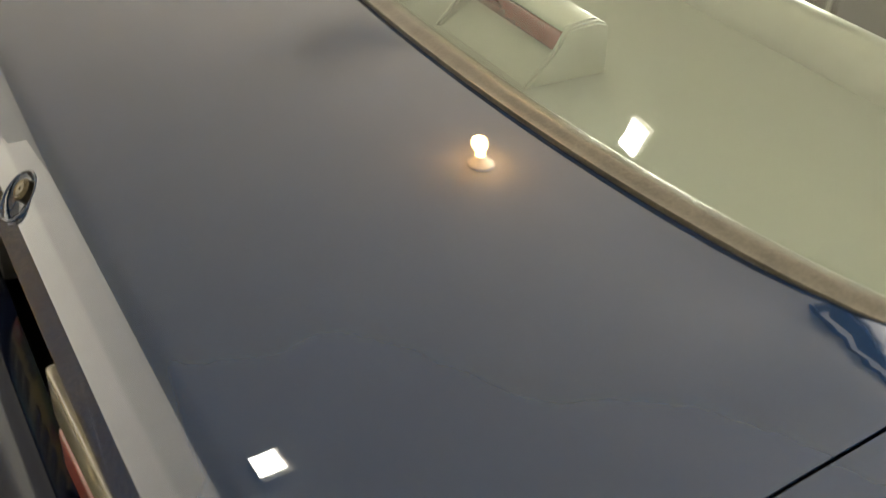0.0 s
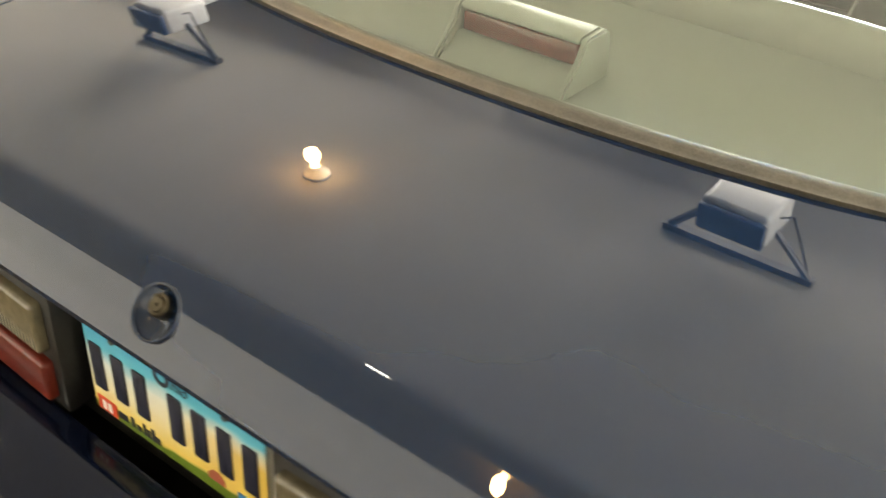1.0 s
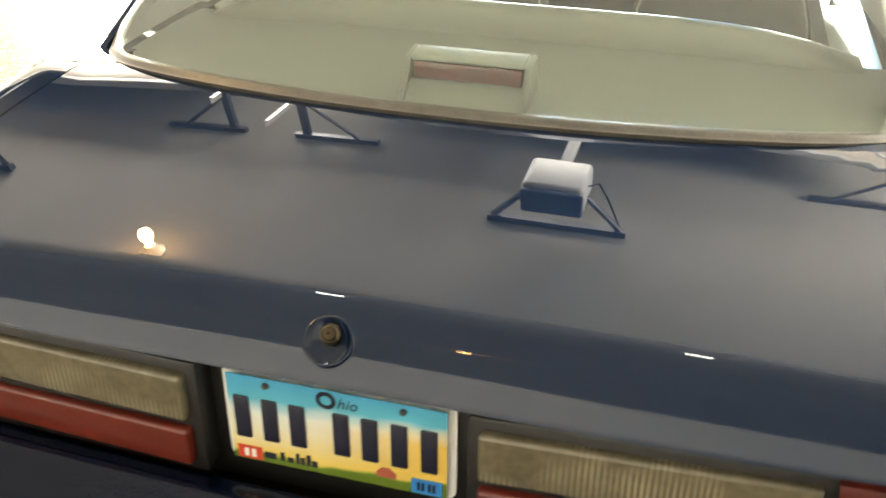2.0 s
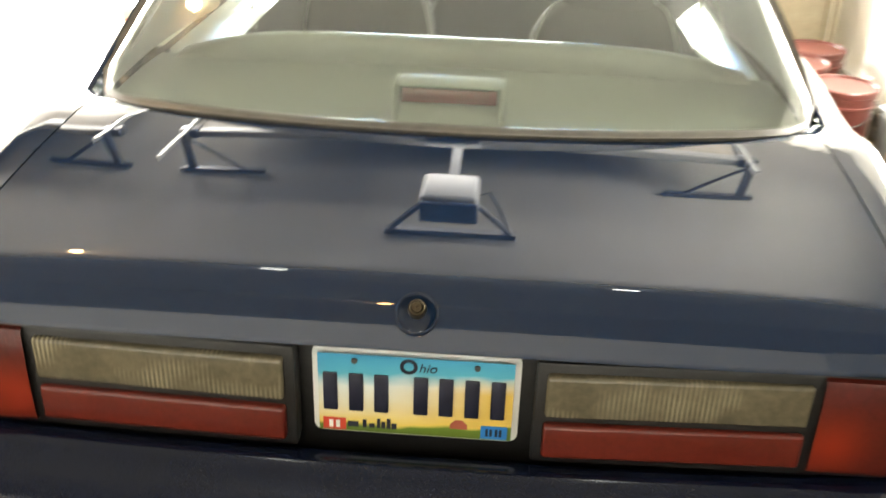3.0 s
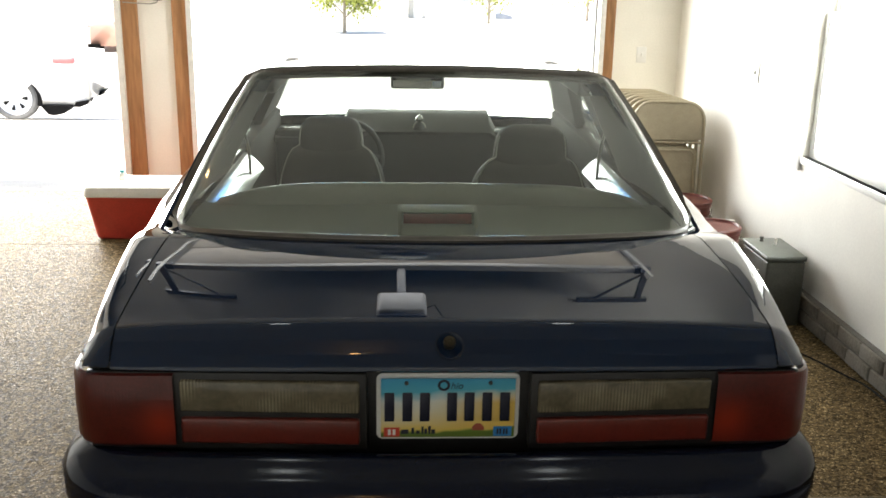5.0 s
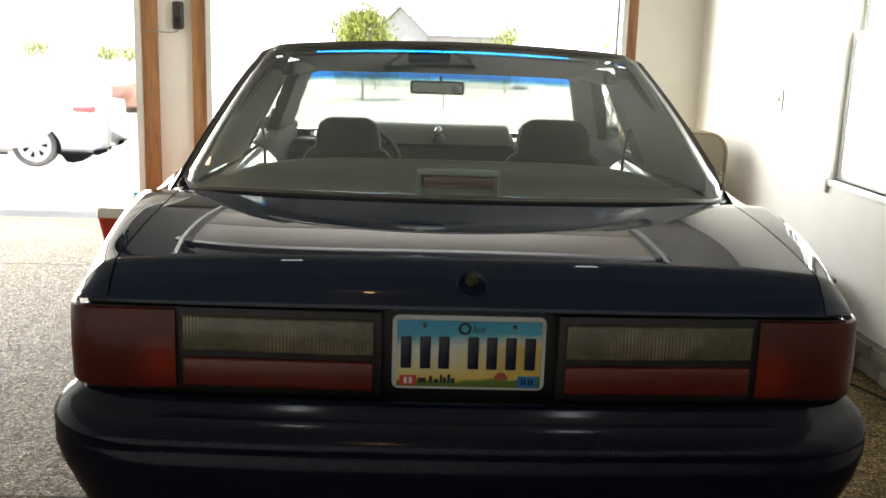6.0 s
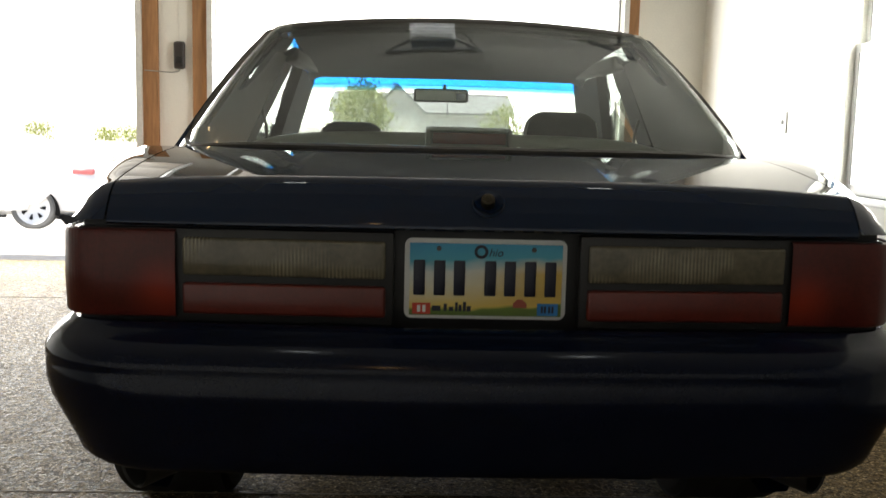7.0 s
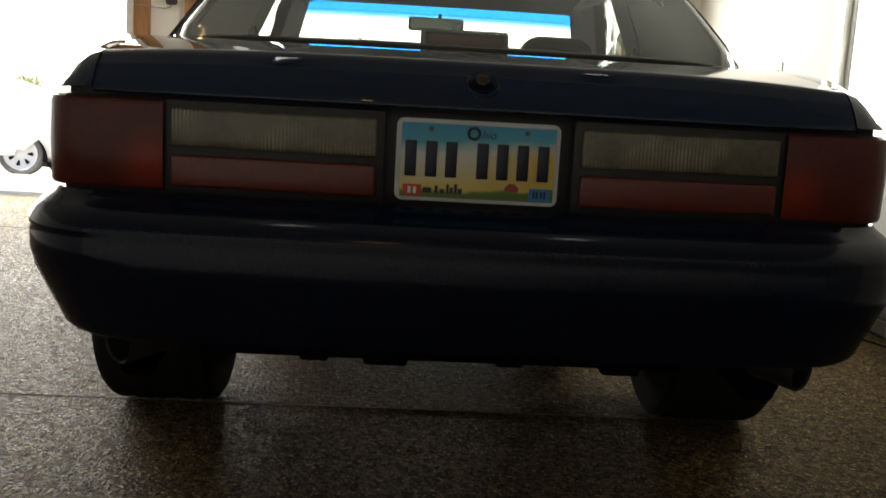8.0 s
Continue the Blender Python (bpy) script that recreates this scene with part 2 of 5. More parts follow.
STRUT = varied(material("dull_galvanised_strut", (0.24, 0.24, 0.235), 0.5, 0.3), 30, 0.2)
PALE_TRACK = varied(material("pale_galvanised_track", (0.72, 0.72, 0.69), 0.5, 0.1), 30, 0.1)
SEAL = material("grey_weather_seal", (0.16, 0.16, 0.15), 0.7)
COOLER_RED = varied(material("red_plastic", (0.5, 0.045, 0.03), 0.4), 15, 0.12)
COOLER_WHITE = varied(material("white_plastic", (0.78, 0.76, 0.7), 0.4), 15, 0.06)
PAIL = varied(material("rust_red_plastic", (0.12, 0.032, 0.024), 0.4), 20, 0.2)
CHAIR = varied(material("beige_enamel", (0.33, 0.285, 0.195), 0.4), 20, 0.1)
BIN = varied(material("charcoal_plastic", (0.055, 0.057, 0.048), 0.45), 20, 0.25)
WHITE_CAR = material("white_paint", (0.8, 0.8, 0.8), 0.25, 0, 1.0)
# Red paled towards pink, with the sun's glare put into the colour.
RED_CAR = material("glare_paled_red_paint", (0.78, 0.45, 0.36), 0.25, 0, 1.0)
OPENER = varied(material("grey_opener_case", (0.45, 0.46, 0.48), 0.45), 20, 0.1)
OPENER_DARK = varied(material("dark_blue_lens", (0.03, 0.045, 0.09), 0.25), 20, 0.1)
ANGLE = varied(material("galvanised_angle", (0.12, 0.12, 0.13), 0.45, 0.7), 30, 0.25)
BULB = emitter("lamp_glow", (1.0, 0.6, 0.26), 25.0)
BULB_DIM = emitter("dim_lamp_glow", (1.0, 0.6, 0.26), 14.0)
COOL_GLOW = emitter("cool_glow", (0.86, 0.95, 1.0), 6.0)
PORCELAIN = material("porcelain", (0.8, 0.78, 0.72), 0.25, 0, 0.3)
LEAF = varied(material("leaf", (0.30, 0.34, 0.07), 0.6), 5, 0.4)
BARK = varied(material("bark", (0.28, 0.24, 0.18), 0.9), 12, 0.3, 0.004)
SIDING = varied(material("pale_siding", (0.55, 0.54, 0.5), 0.8), 6, 0.08)
SHINGLE = varied(material("grey_shingle", (0.3, 0.3, 0.31), 0.9), 3, 0.25, 0.003)

# ---------------------------------------------------------------- helpers


def smooth(me, angle=35):
    me.shade_smooth()
    me.set_sharp_from_angle(angle=radians(angle))


def part(name, bm, mat, parent=None, label="", angle=35):
    me = bpy.data.meshes.new(name)
    bmesh.ops.recalc_face_normals(bm, faces=bm.faces)
    bm.to_mesh(me)
    bm.free()
    smooth(me, angle)
    me.materials.append(mat)
    ob = new(name, me)
    if parent is not None:
        ob.parent = parent
    if label:
        ob["label"] = label
    return ob


def thing(name, label, category, group="", at=None):
    ob = new(name)
    if at is not None:
        ob.matrix_world = at
    return tagged(ob, label, category, group)


def structure(name, bm, mat, label="", category="", angle=35):
    return tagged(part(name, bm, mat, None, "", angle), label, category, "", "structure")


def box(bm, x0, x1, y0, y1, z0, z1, bevel=0.0, seg=2, m=None):
    r = bmesh.ops.create_cube(bm, size=1)
    vs = r["verts"]
    mm = Matrix.Translation(((x0 + x1) / 2, (y0 + y1) / 2, (z0 + z1) / 2)) @ Matrix.Diagonal((x1 - x0, y1 - y0, z1 - z0, 1))
    bmesh.ops.transform(bm, matrix=mm, verts=vs)
    if bevel:
        es = list({e for v in vs for e in v.link_edges})
        rb = bmesh.ops.bevel(bm, geom=es, offset=bevel, segments=seg, profile=0.5, affect="EDGES")
        vs = list({v for f in rb["faces"] for v in f.verts} | {v for v in vs if v.is_valid})
    if m is not None:
        bmesh.ops.transform(bm, matrix=m, verts=[v for v in vs if v.is_valid])
    return bm


def new_box(*a, **k):
    return box(bmesh.new(), *a, **k)


def rod(bm, a, b, r0, r1=None, seg=16, caps=True):
    a, b = Vector(a), Vector(b)
    d = b - a
    m = Matrix.Translation((a + b) / 2) @ d.to_track_quat("Z", "Y").to_matrix().to_4x4()
    bmesh.ops.create_cone(bm, cap_ends=caps, segments=seg, radius1=r0, radius2=r0 if r1 is None else r1, depth=d.length, matrix=m)
    return bm


def sheet(bm, f, nu, nv, thick=0.0, close=False):
    """A grid of f(u, v); with thick, a slab with closed rims, its second side set off along the normal."""
    P = [[Vector(f(i / nu, j / nv)) for j in range(nv + 1)] for i in range(nu + 1)]
    V = [[bm.verts.new(p) for p in row] for row in P]
    for i in range(nu):
        for j in range(nv):
            bm.faces.new((V[i][j], V[i + 1][j], V[i + 1][j + 1], V[i][j + 1]))
    if thick:
        W = []
        for i in range(nu + 1):
            row = []
            for j in range(nv + 1):
                du = P[min(i + 1, nu)][j] - P[max(i - 1, 0)][j]
                dv = P[i][min(j + 1, nv)] - P[i][max(j - 1, 0)]
                k = du.cross(dv)
                k = k.normalized() if k.length > 1e-9 else Vector((0, 0, 1))
                row.append(bm.verts.new(P[i][j] - k * thick))
            W.append(row)
        for i in range(nu):
            for j in range(nv):
                bm.faces.new((W[i][j], W[i][j + 1], W[i + 1][j + 1], W[i + 1][j]))
        for i in range(nu):
            bm.faces.new((V[i][0], W[i][0], W[i + 1][0], V[i + 1][0]))
            bm.faces.new((V[i][nv], V[i + 1][nv], W[i + 1][nv], W[i][nv]))
        for j in range(nv):
            bm.faces.new((V[0][j], V[0][j + 1], W[0][j + 1], W[0][j]))
            bm.faces.new((V[nu][j], W[nu][j], W[nu][j + 1], V[nu][j + 1]))
    return bm


def tube(bm, pts, r, seg=8):
    """A round bar along a line of points."""
    pts = [Vector(p) for p in pts]
    rings = []
    side = None
    for i, p in enumerate(pts):
        d = (pts[min(i + 1, len(pts) - 1)] - pts[max(i - 1, 0)]).normalized()
        if side is None:
            side = d.orthogonal().normalized()
        side = (side - d * side.dot(d)).normalized()
        up = d.cross(side)
        rings.append([bm.verts.new(p + (side * math.cos(2 * math.pi * k / seg) + up * math.sin(2 * math.pi * k / seg)) * r) for k in range(seg)])
    for a, b in zip(rings, rings[1:]):
        for k in range(seg):
            bm.faces.new((a[k], a[(k + 1) % seg], b[(k + 1) % seg], b[k]))
    bm.faces.new(rings[0][::-1])
    bm.faces.new(rings[-1])
    return bm


def prism(bm, outline, f, depth):
    """A plate of an outline of (a, b), laid out by f(a, b, d) with d from 0 to depth."""
    A = [bm.verts.new(f(a, b, 0)) for a, b in outline]
    B = [bm.verts.new(f(a, b, depth)) for a, b in outline]
    n = len(outline)
    bm.faces.new(A)
    bm.faces.new(B[::-1])
    for i in range(n):
        bm.faces.new((A[i], B[i], B[(i + 1) % n], A[(i + 1) % n]))
    return bm


def lathe(bm, profile, seg=32, m=None):
    """A body of revolution about z from (radius, height) pairs."""
    rings = []
    for r, z in profile:
        rings.append([bm.verts.new((r * math.cos(2 * math.pi * k / seg), r * math.sin(2 * math.pi * k / seg), z)) for k in range(seg)] if r > 1e-6 else [bm.verts.new((0, 0, z))])
    for a, b in zip(rings, rings[1:]):
        for k in range(seg):
            k2 = (k + 1) % seg
            if len(a) == 1 and len(b) == 1:
                continue
            if len(a) == 1:
                bm.faces.new((a[0], b[k], b[k2]))
            elif len(b) == 1:
                bm.faces.new((a[k], a[k2], b[0]))
            else:
                bm.faces.new((a[k], a[k2], b[k2], b[k]))
    if m is not None:
        bmesh.ops.transform(bm, matrix=m, verts=[v for r in rings for v in r])
    return bm


def lerp(x, table):
    xs, ys = zip(*table)
    return float(np.interp(x, xs, ys))


def curve_through(x, table):
    """Smooth interpolation of a table (Catmull-Rom in each span)."""
    xs, ys = zip(*table)
    if x <= xs[0]:
        return ys[0]
    if x >= xs[-1]:
        return ys[-1]
    i = max(k for k in range(len(xs) - 1) if xs[k] <= x)
    h = xs[i + 1] - xs[i]
    t = (x - xs[i]) / h
    def slope(k):
        if k == 0 or k == len(xs) - 1:
            j = min(k, len(xs) - 2)
            return (ys[j + 1] - ys[j]) / (xs[j + 1] - xs[j])
        return (ys[k + 1] - ys[k - 1]) / (xs[k + 1] - xs[k - 1])
    a, b = slope(i) * h, slope(i + 1) * h
    return (2 * t**3 - 3 * t**2 + 1) * ys[i] + (t**3 - 2 * t**2 + t) * a + (-2 * t**3 + 3 * t**2) * ys[i + 1] + (t**3 - t**2) * b

# ---------------------------------------------------------------- the garage
WALL_Y, WALL_X, REAR_Y, LEFT_X, CEIL_Z = 5.3, 1.99, -2.9, -5.3, 2.615
DOOR_TOP = 2.16
MAIN = (-1.56, 1.37)       # opening of the door before the car
SECOND = (-4.85, -2.10)    # opening of the neighbouring bay

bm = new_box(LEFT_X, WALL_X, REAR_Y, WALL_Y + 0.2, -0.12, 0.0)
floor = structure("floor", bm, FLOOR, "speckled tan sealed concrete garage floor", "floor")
bm = bmesh.new()
for y in (0.95, -2.1, 4.0):
    box(bm, LEFT_X, WALL_X, y - 0.0015, y + 0.0015, -0.002, 0.0012)
structure("floor_joint", bm, material("pale_joint", (0.20, 0.17, 0.12), 0.8), "pale saw-cut joints across the floor", "joint")

bm = new_box(LEFT_X - 0.15, WALL_X + 0.15, REAR_Y - 0.15, WALL_Y + 0.15, CEIL_Z, CEIL_Z + 0.12)
structure("ceiling", bm, CEILING, "plain white garage ceiling, darkened to grey", "ceiling")

bm = bmesh.new()
box(bm, LEFT_X, SECOND[0], WALL_Y, WALL_Y + 0.15, 0, CEIL_Z)
box(bm, SECOND[1], MAIN[0], WALL_Y, WALL_Y + 0.15, 0, CEIL_Z)
box(bm, MAIN[1], WALL_X + 0.15, WALL_Y, WALL_Y + 0.15, 0, CEIL_Z)
box(bm, SECOND[0], SECOND[1], WALL_Y, WALL_Y + 0.15, DOOR_TOP, CEIL_Z)
box(bm, MAIN[0], MAIN[1], WALL_Y, WALL_Y + 0.15, DOOR_TOP, CEIL_Z)
structure("wall_north", bm, DRYWALL, "white wall with two open overhead-door bays", "wall")

WIN = (1.95, 2.92, 0.80, 2.10)  # y0, y1, z0, z1 of the window in the side wall
bm = bmesh.new()
box(bm, WALL_X, WALL_X + 0.15, -0.6, WIN[0], 0.0, CEIL_Z)
box(bm, WALL_X, WALL_X + 0.15, WIN[1], WALL_Y, 0.0, CEIL_Z)
box(bm, WALL_X, WALL_X + 0.15, WIN[0], WIN[1], 0.0, WIN[2])
box(bm, WALL_X, WALL_X + 0.15, WIN[0], WIN[1], WIN[3], CEIL_Z)
wall_east = structure("wall_east", bm, DRYWALL, "white painted garage side wall with a window", "wall")
# Unseen rear stretch of the same wall, darkened for dimmer reflections in the paintwork.
structure("wall_east_rear", new_box(WALL_X, WALL_X + 0.15, REAR_Y, -0.6, 0.0, CEIL_Z), BACK_WALL, "plain painted garage side wall, toned down", "wall")
bm = new_box(LEFT_X - 0.15, LEFT_X, REAR_Y, WALL_Y + 0.15, 0, CEIL_Z)
structure("wall_west", bm, BACK_WALL, "plain painted garage side wall, toned down", "wall")
structure("wall_south", new_box(LEFT_X - 0.15, WALL_X + 0.15, REAR_Y - 0.15, REAR_Y, 0, CEIL_Z), BACK_WALL, "plain painted garage back wall, toned down", "wall")

# block curb along the side wall
bm = new_box(WALL_X - 0.032, WALL_X, REAR_Y, WALL_Y, 0.0, 0.150)
curb = structure("block_curb", bm, MORTAR, "grey concrete-block curb at the foot of the wall", "curb")

# bare lumber round the bays
def lumber(name, x0, x1, y0, y1, z0, z1):
    return structure(name, new_box(x0, x1, y0, y1, z0, z1, bevel=0.004), WOOD, "bare brown lumber trim beside the door bay", "trim")

lumber("trim_1", SECOND[1] + 0.03, SECOND[1] + 0.145, WALL_Y - 0.04, WALL_Y, 0, DOOR_TOP)
lumber("trim_2", MAIN[0] - 0.15, MAIN[0] - 0.045, WALL_Y - 0.04, WALL_Y, 0, DOOR_TOP)
lumber("trim_3", MAIN[1] + 0.05, MAIN[1] + 0.125, WALL_Y - 0.04, WALL_Y, 0, DOOR_TOP)
lumber("trim_4", SECOND[0] - 0.13, SECOND[0], WALL_Y - 0.04, WALL_Y, 0, DOOR_TOP)
lumber("trim_5", MAIN[0], MAIN[1], WALL_Y - 0.04, WALL_Y, DOOR_TOP, DOOR_TOP + 0.13)
lumber("trim_6", SECOND[0], SECOND[1], WALL_Y - 0.04, WALL_Y, DOOR_TOP, DOOR_TOP + 0.13)


# window in the side wall
def side_window():
    y0, y1, z0, z1 = WIN
    w = tagged(new("window_1"), "white vinyl window with bright panes in the side wall", "window", "", "structure")
    bm = bmesh.new()
    for a in ((y0 - 0.07, y0, z0 - 0.07, z1 + 0.07), (y1, y1 + 0.07, z0 - 0.07, z1 + 0.07), (y0, y1, z1, z1 + 0.07)):
        box(bm, WALL_X - 0.02, WALL_X - 0.001, a[0], a[1], a[2], a[3], bevel=0.004)
    part("casing", bm, WHITE_VINYL, w)
    part("window_sill", new_box(WALL_X - 0.012, WALL_X + 0.05, y0 - 0.09, y1 + 0.09, z0 - 0.035, z0, bevel=0.006), WHITE_VINYL, w)
    zm = 1.53
    for name, x, za, zb in (("lower_sash", WALL_X + 0.03, z0, zm), ("upper_sash", WALL_X + 0.075, zm - 0.04, z1)):
        bm = bmesh.new()
        for a in ((y0, y0 + 0.05, za, zb), (y1 - 0.05, y1, za, zb), (y0 + 0.05, y1 - 0.05, za, za + 0.05), (y0 + 0.05, y1 - 0.05, zb - 0.045, zb)):
            box(bm, x, x + 0.04, *a, bevel=0.004)
        sash = part(name, bm, WHITE_VINYL, w)
        part("seal", new_box(x - 0.003, x + 0.002, y1 - 0.058, y1 - 0.048, za + 0.05, zb - 0.045), SEAL, sash)
        part("pane", new_box(x + 0.017, x + 0.022, y0 + 0.05, y1 - 0.05, za + 0.05, zb - 0.045), WINDSCREEN, sash).visible_shadow = False
    return w


side_window()

# raised overhead doors with their tracks, hangers and openers
def overhead_door(x0, x1):
    t = thing("overhead_door", "tan sectional garage door rolled up flat under the ceiling", "garage door", "raised garage doors")
    for k in range(4):
        y = 2.93 + 0.53 * k
        part("panel", new_box(x0, x1, y, y + 0.52, 2.30, 2.345, bevel=0.006), DOOR_SKIN, t)
    part("strut", new_box(x0, x1, 2.86, 2.925, 2.295, 2.35, bevel=0.004), STRUT, t, "steel stiffening strut along the edge")
    for x, end in ((x0 - 0.045, 2.42), (x1 + 0.045, 2.66)):
        bm = new_box(x - 0.010, x + 0.010, end, 5.1, 2.275, 2.285)
        box(bm, x - 0.013, x - 0.009, end, 5.1, 2.2855, 2.325)
        part("track", bm, TRACK, t, "bright galvanised track")
        part("bracket", new_box(x - 0.045, x + 0.045, 2.855, 2.93, 2.286, 2.36, bevel=0.004), ANGLE, t)
        inward = 1 if x < (x0 + x1) / 2 else -1
        bm = bmesh.new()
        box(bm, x - 0.018, x + 0.018, 2.77, 2.80, 2.28, CEIL_Z - 0.03)
        part("hanger", bm, ANGLE, t)
        bm = rod(bmesh.new(), (x, 2.785, 2.31), (x + inward * 0.27, 2.785, CEIL_Z - 0.02), 0.012, seg=6)
        part("brace", bm, ANGLE, t)
        part("hanger_bar", new_box(min(x - inward * 0.06, x + inward * 0.36), max(x - inward * 0.06, x + inward * 0.36), 2.765, 2.805, CEIL_Z - 0.035, CEIL_Z - 0.001), ANGLE, t)
    return t


overhead_door(-1.34, 1.225)
overhead_door(-4.40, -1.815)


def door_opener(x, y):
    t = thing("door_opener", "grey garage door opener hung from the ceiling on angle brackets", "door opener", "door openers")
    z = 2.275
    part("case", new_box(x - 0.12, x + 0.12, y - 0.115, y + 0.155, z, z + 0.16, bevel=0.025, seg=3), OPENER, t)
    part("light_cover", new_box(x - 0.118, x + 0.118, y - 0.150, y - 0.117, z + 0.02, z + 0.15, bevel=0.012), OPENER_DARK, t, "dark translucent light cover")
    part("rail", new_box(x - 0.022, x + 0.022, y + 0.155, WALL_Y - 0.02, z + 0.05, z + 0.09, bevel=0.004), OPENER, t)
    for s in (-1, 1):
        bm = bmesh.new()
        rod(bm, (x + s * 0.115, y, z + 0.12), (x + s * 0.265, y, CEIL_Z - 0.02), 0.016, seg=6)
        part("bracket", bm, ANGLE, t)
    part("crossbar", new_box(x - 0.28, x + 0.28, y - 0.022, y + 0.022, CEIL_Z - 0.035, CEIL_Z - 0.001), ANGLE, t)
    bm = tube(bmesh.new(), [(x + 0.12, y, z + 0.05), (x + 0.16, y + 0.01, z + 0.03), (x + 0.20, y, z + 0.12), (x + 0.26, y, CEIL_Z - 0.03)], 0.004, 6)
    part("power_cord", bm, RUBBER, t, "thin black power cord")
    return t


door_opener(-0.083, 2.19)
door_opener(-2.95, 2.10)

# bare bulb in a porcelain holder
BULB_AT = (-1.595, 1.60, CEIL_Z)


def ceiling_lamp(at, glow=BULB):
    lamp = thing("ceiling_lamp", "bare glowing bulb in a white porcelain ceiling holder", "lamp", "ceiling lamps")
    m = Matrix.Translation(at) @ pose(0, 0, 0, 180)
    part("holder", lathe(bmesh.new(), [(0, 0.0), (0.055, 0.0), (0.055, 0.012), (0.03, 0.03), (0.022, 0.05), (0.0, 0.05)], 24, m), PORCELAIN, lamp)
    part("bulb", lathe(bmesh.new(), [(0, 0.051), (0.013, 0.052), (0.016, 0.07), (0.028, 0.095), (0.031, 0.115), (0.024, 0.138), (0.0, 0.147)], 24, m), glow, lamp, "glowing warm glass bulb")
    return lamp


ceiling_lamp(BULB_AT)
ceiling_lamp((-0.30, -1.75, CEIL_Z), BULB_DIM)

# ---------------------------------------------------------------- outdoors
def ground_z(y):
    return curve_through(y, [(5.4, -0.02), (7.0, -0.10), (11.6, -0.50), (17.5, -1.20), (26.0, -1.4), (60, -1.45)])


bm = bmesh.new()
xs = [-600, -200, -80, -40, -20, -10, -6, -3, 0, 3, 6, 10, 20, 40, 80, 200, 600]
ys = [-600, -100, -20, -8, -3.75] + [5.46 + 0.7 * k for k in range(40)] + [36, 50, 80, 140, 300, 700, 1500]
rows = [[bm.verts.new((x, y, ground_z(y) if y > 5.4 else -0.125)) for x in xs] for y in ys]
for a, b in zip(rows, rows[1:]):
    for k in range(len(xs) - 1):
        bm.faces.new((a[k], a[k + 1], b[k + 1], b[k]))
structure("ground", bm, GRASS, "mown lawn running to the horizon", "ground")
bm = sheet(bmesh.new(), lambda u, v: (-500 + 1000 * u, 5.46 + 0.35 * (math.exp(7.4 * v) - 1), ground_z(5.46 + 0.35 * (math.exp(7.4 * v) - 1)) + 0.02), 10, 120, 0.02)
structure("driveway", bm, CONCRETE, "sunlit pale concrete drive and lot sloping down", "driveway")

HAZE = emitter("bright_haze", (1.0, 0.99, 0.97), 1.8)
HAZE.cycles.emission_sampling = "NONE"
structure("backdrop", new_box(-900, 900, 420, 421, -5, 70), HAZE, "bright hazy summer sky low on the horizon", "sky")

# ---------------------------------------------------------------- the coupe
RIDE = 0.048    # height of the car's own zero above the floor
coupe = thing("coupe_car", "dark navy two-door notchback coupe parked in the garage", "car", at=pose(0, 0, RIDE))
AXLE_R, AXLE_F, TYRE_R = 1.02, 3.57, 0.335


def half_width(y):
    return curve_through(y, [(-0.05, 0.782), (0.1, 0.787), (0.4, 0.801), (0.8, 0.838), (1.5, 0.872), (2.6, 0.875), (3.4, 0.86), (4.0, 0.82), (4.4, 0.74)])


def deck_z(x, y):
    q = min(y, 0.65) - 0.026
    c = 0.945 + 0.0885 * q - 0.058 * q * (q - 0.44) - 0.012 * q * (q - 0.44) * (q - 0.22)
    k = min(1.0, max(0.0, q / 0.44))
    e = min(1.0, max(0.0, (y - 0.53) / 0.2))        # the deck dips towards the window's corners
    return c - (0.003 + 0.004 * k) * (abs(x) / 0.69) ** 2 - 0.016 * (1 - k) ** 2 * (abs(x) / 0.69) ** 4 - 0.034 * e ** 1.5 * (abs(x) / 0.69) ** 8


def fold_y(x):
    return 0.026 + 0.013 * (abs(x) / 0.69) ** 4


def glass_base(s):
    """Lower edge of the rear window, s from -1 to 1."""
    return Vector((0.736 * s, 0.487 + 0.108 * abs(s) ** 2.2 + 0.10 * abs(s) ** 10, 0.990 - 0.024 * abs(s) ** 8))


def glass_top(s):
    return Vector((0.572 * s, 1.165 + 0.09 * s * s, 1.356 - 0.025 * s * s))


def glass_at(s, v, off=0.0):
    a, b = glass_base(s), glass_top(s)
    k = 0.075 * (max(0.0, abs(s) - 0.88) / 0.12) ** 2.5
    p = a.lerp(b, k + (1 - k - 0.6 * k) * v)
    e = max(0.0, abs(s) - 0.83) / 0.17               # the glass turns down along its sides
    e = 0.125 * e * e * (1 - e) * min(1.0, max(0.0, v) / 0.05, max(0.0, 1 - v) / 0.05)
    p += Vector((0, -0.42, 0.9)) * (0.028 * math.sin(math.pi * v) * (1 - 0.5 * s * s) + e + off)
    return p


LOCK = Matrix.Translation((0, -0.0200, 0.9045)) @ pose(0, 0, 0, 47)    # on the lid's rear face, z outwards


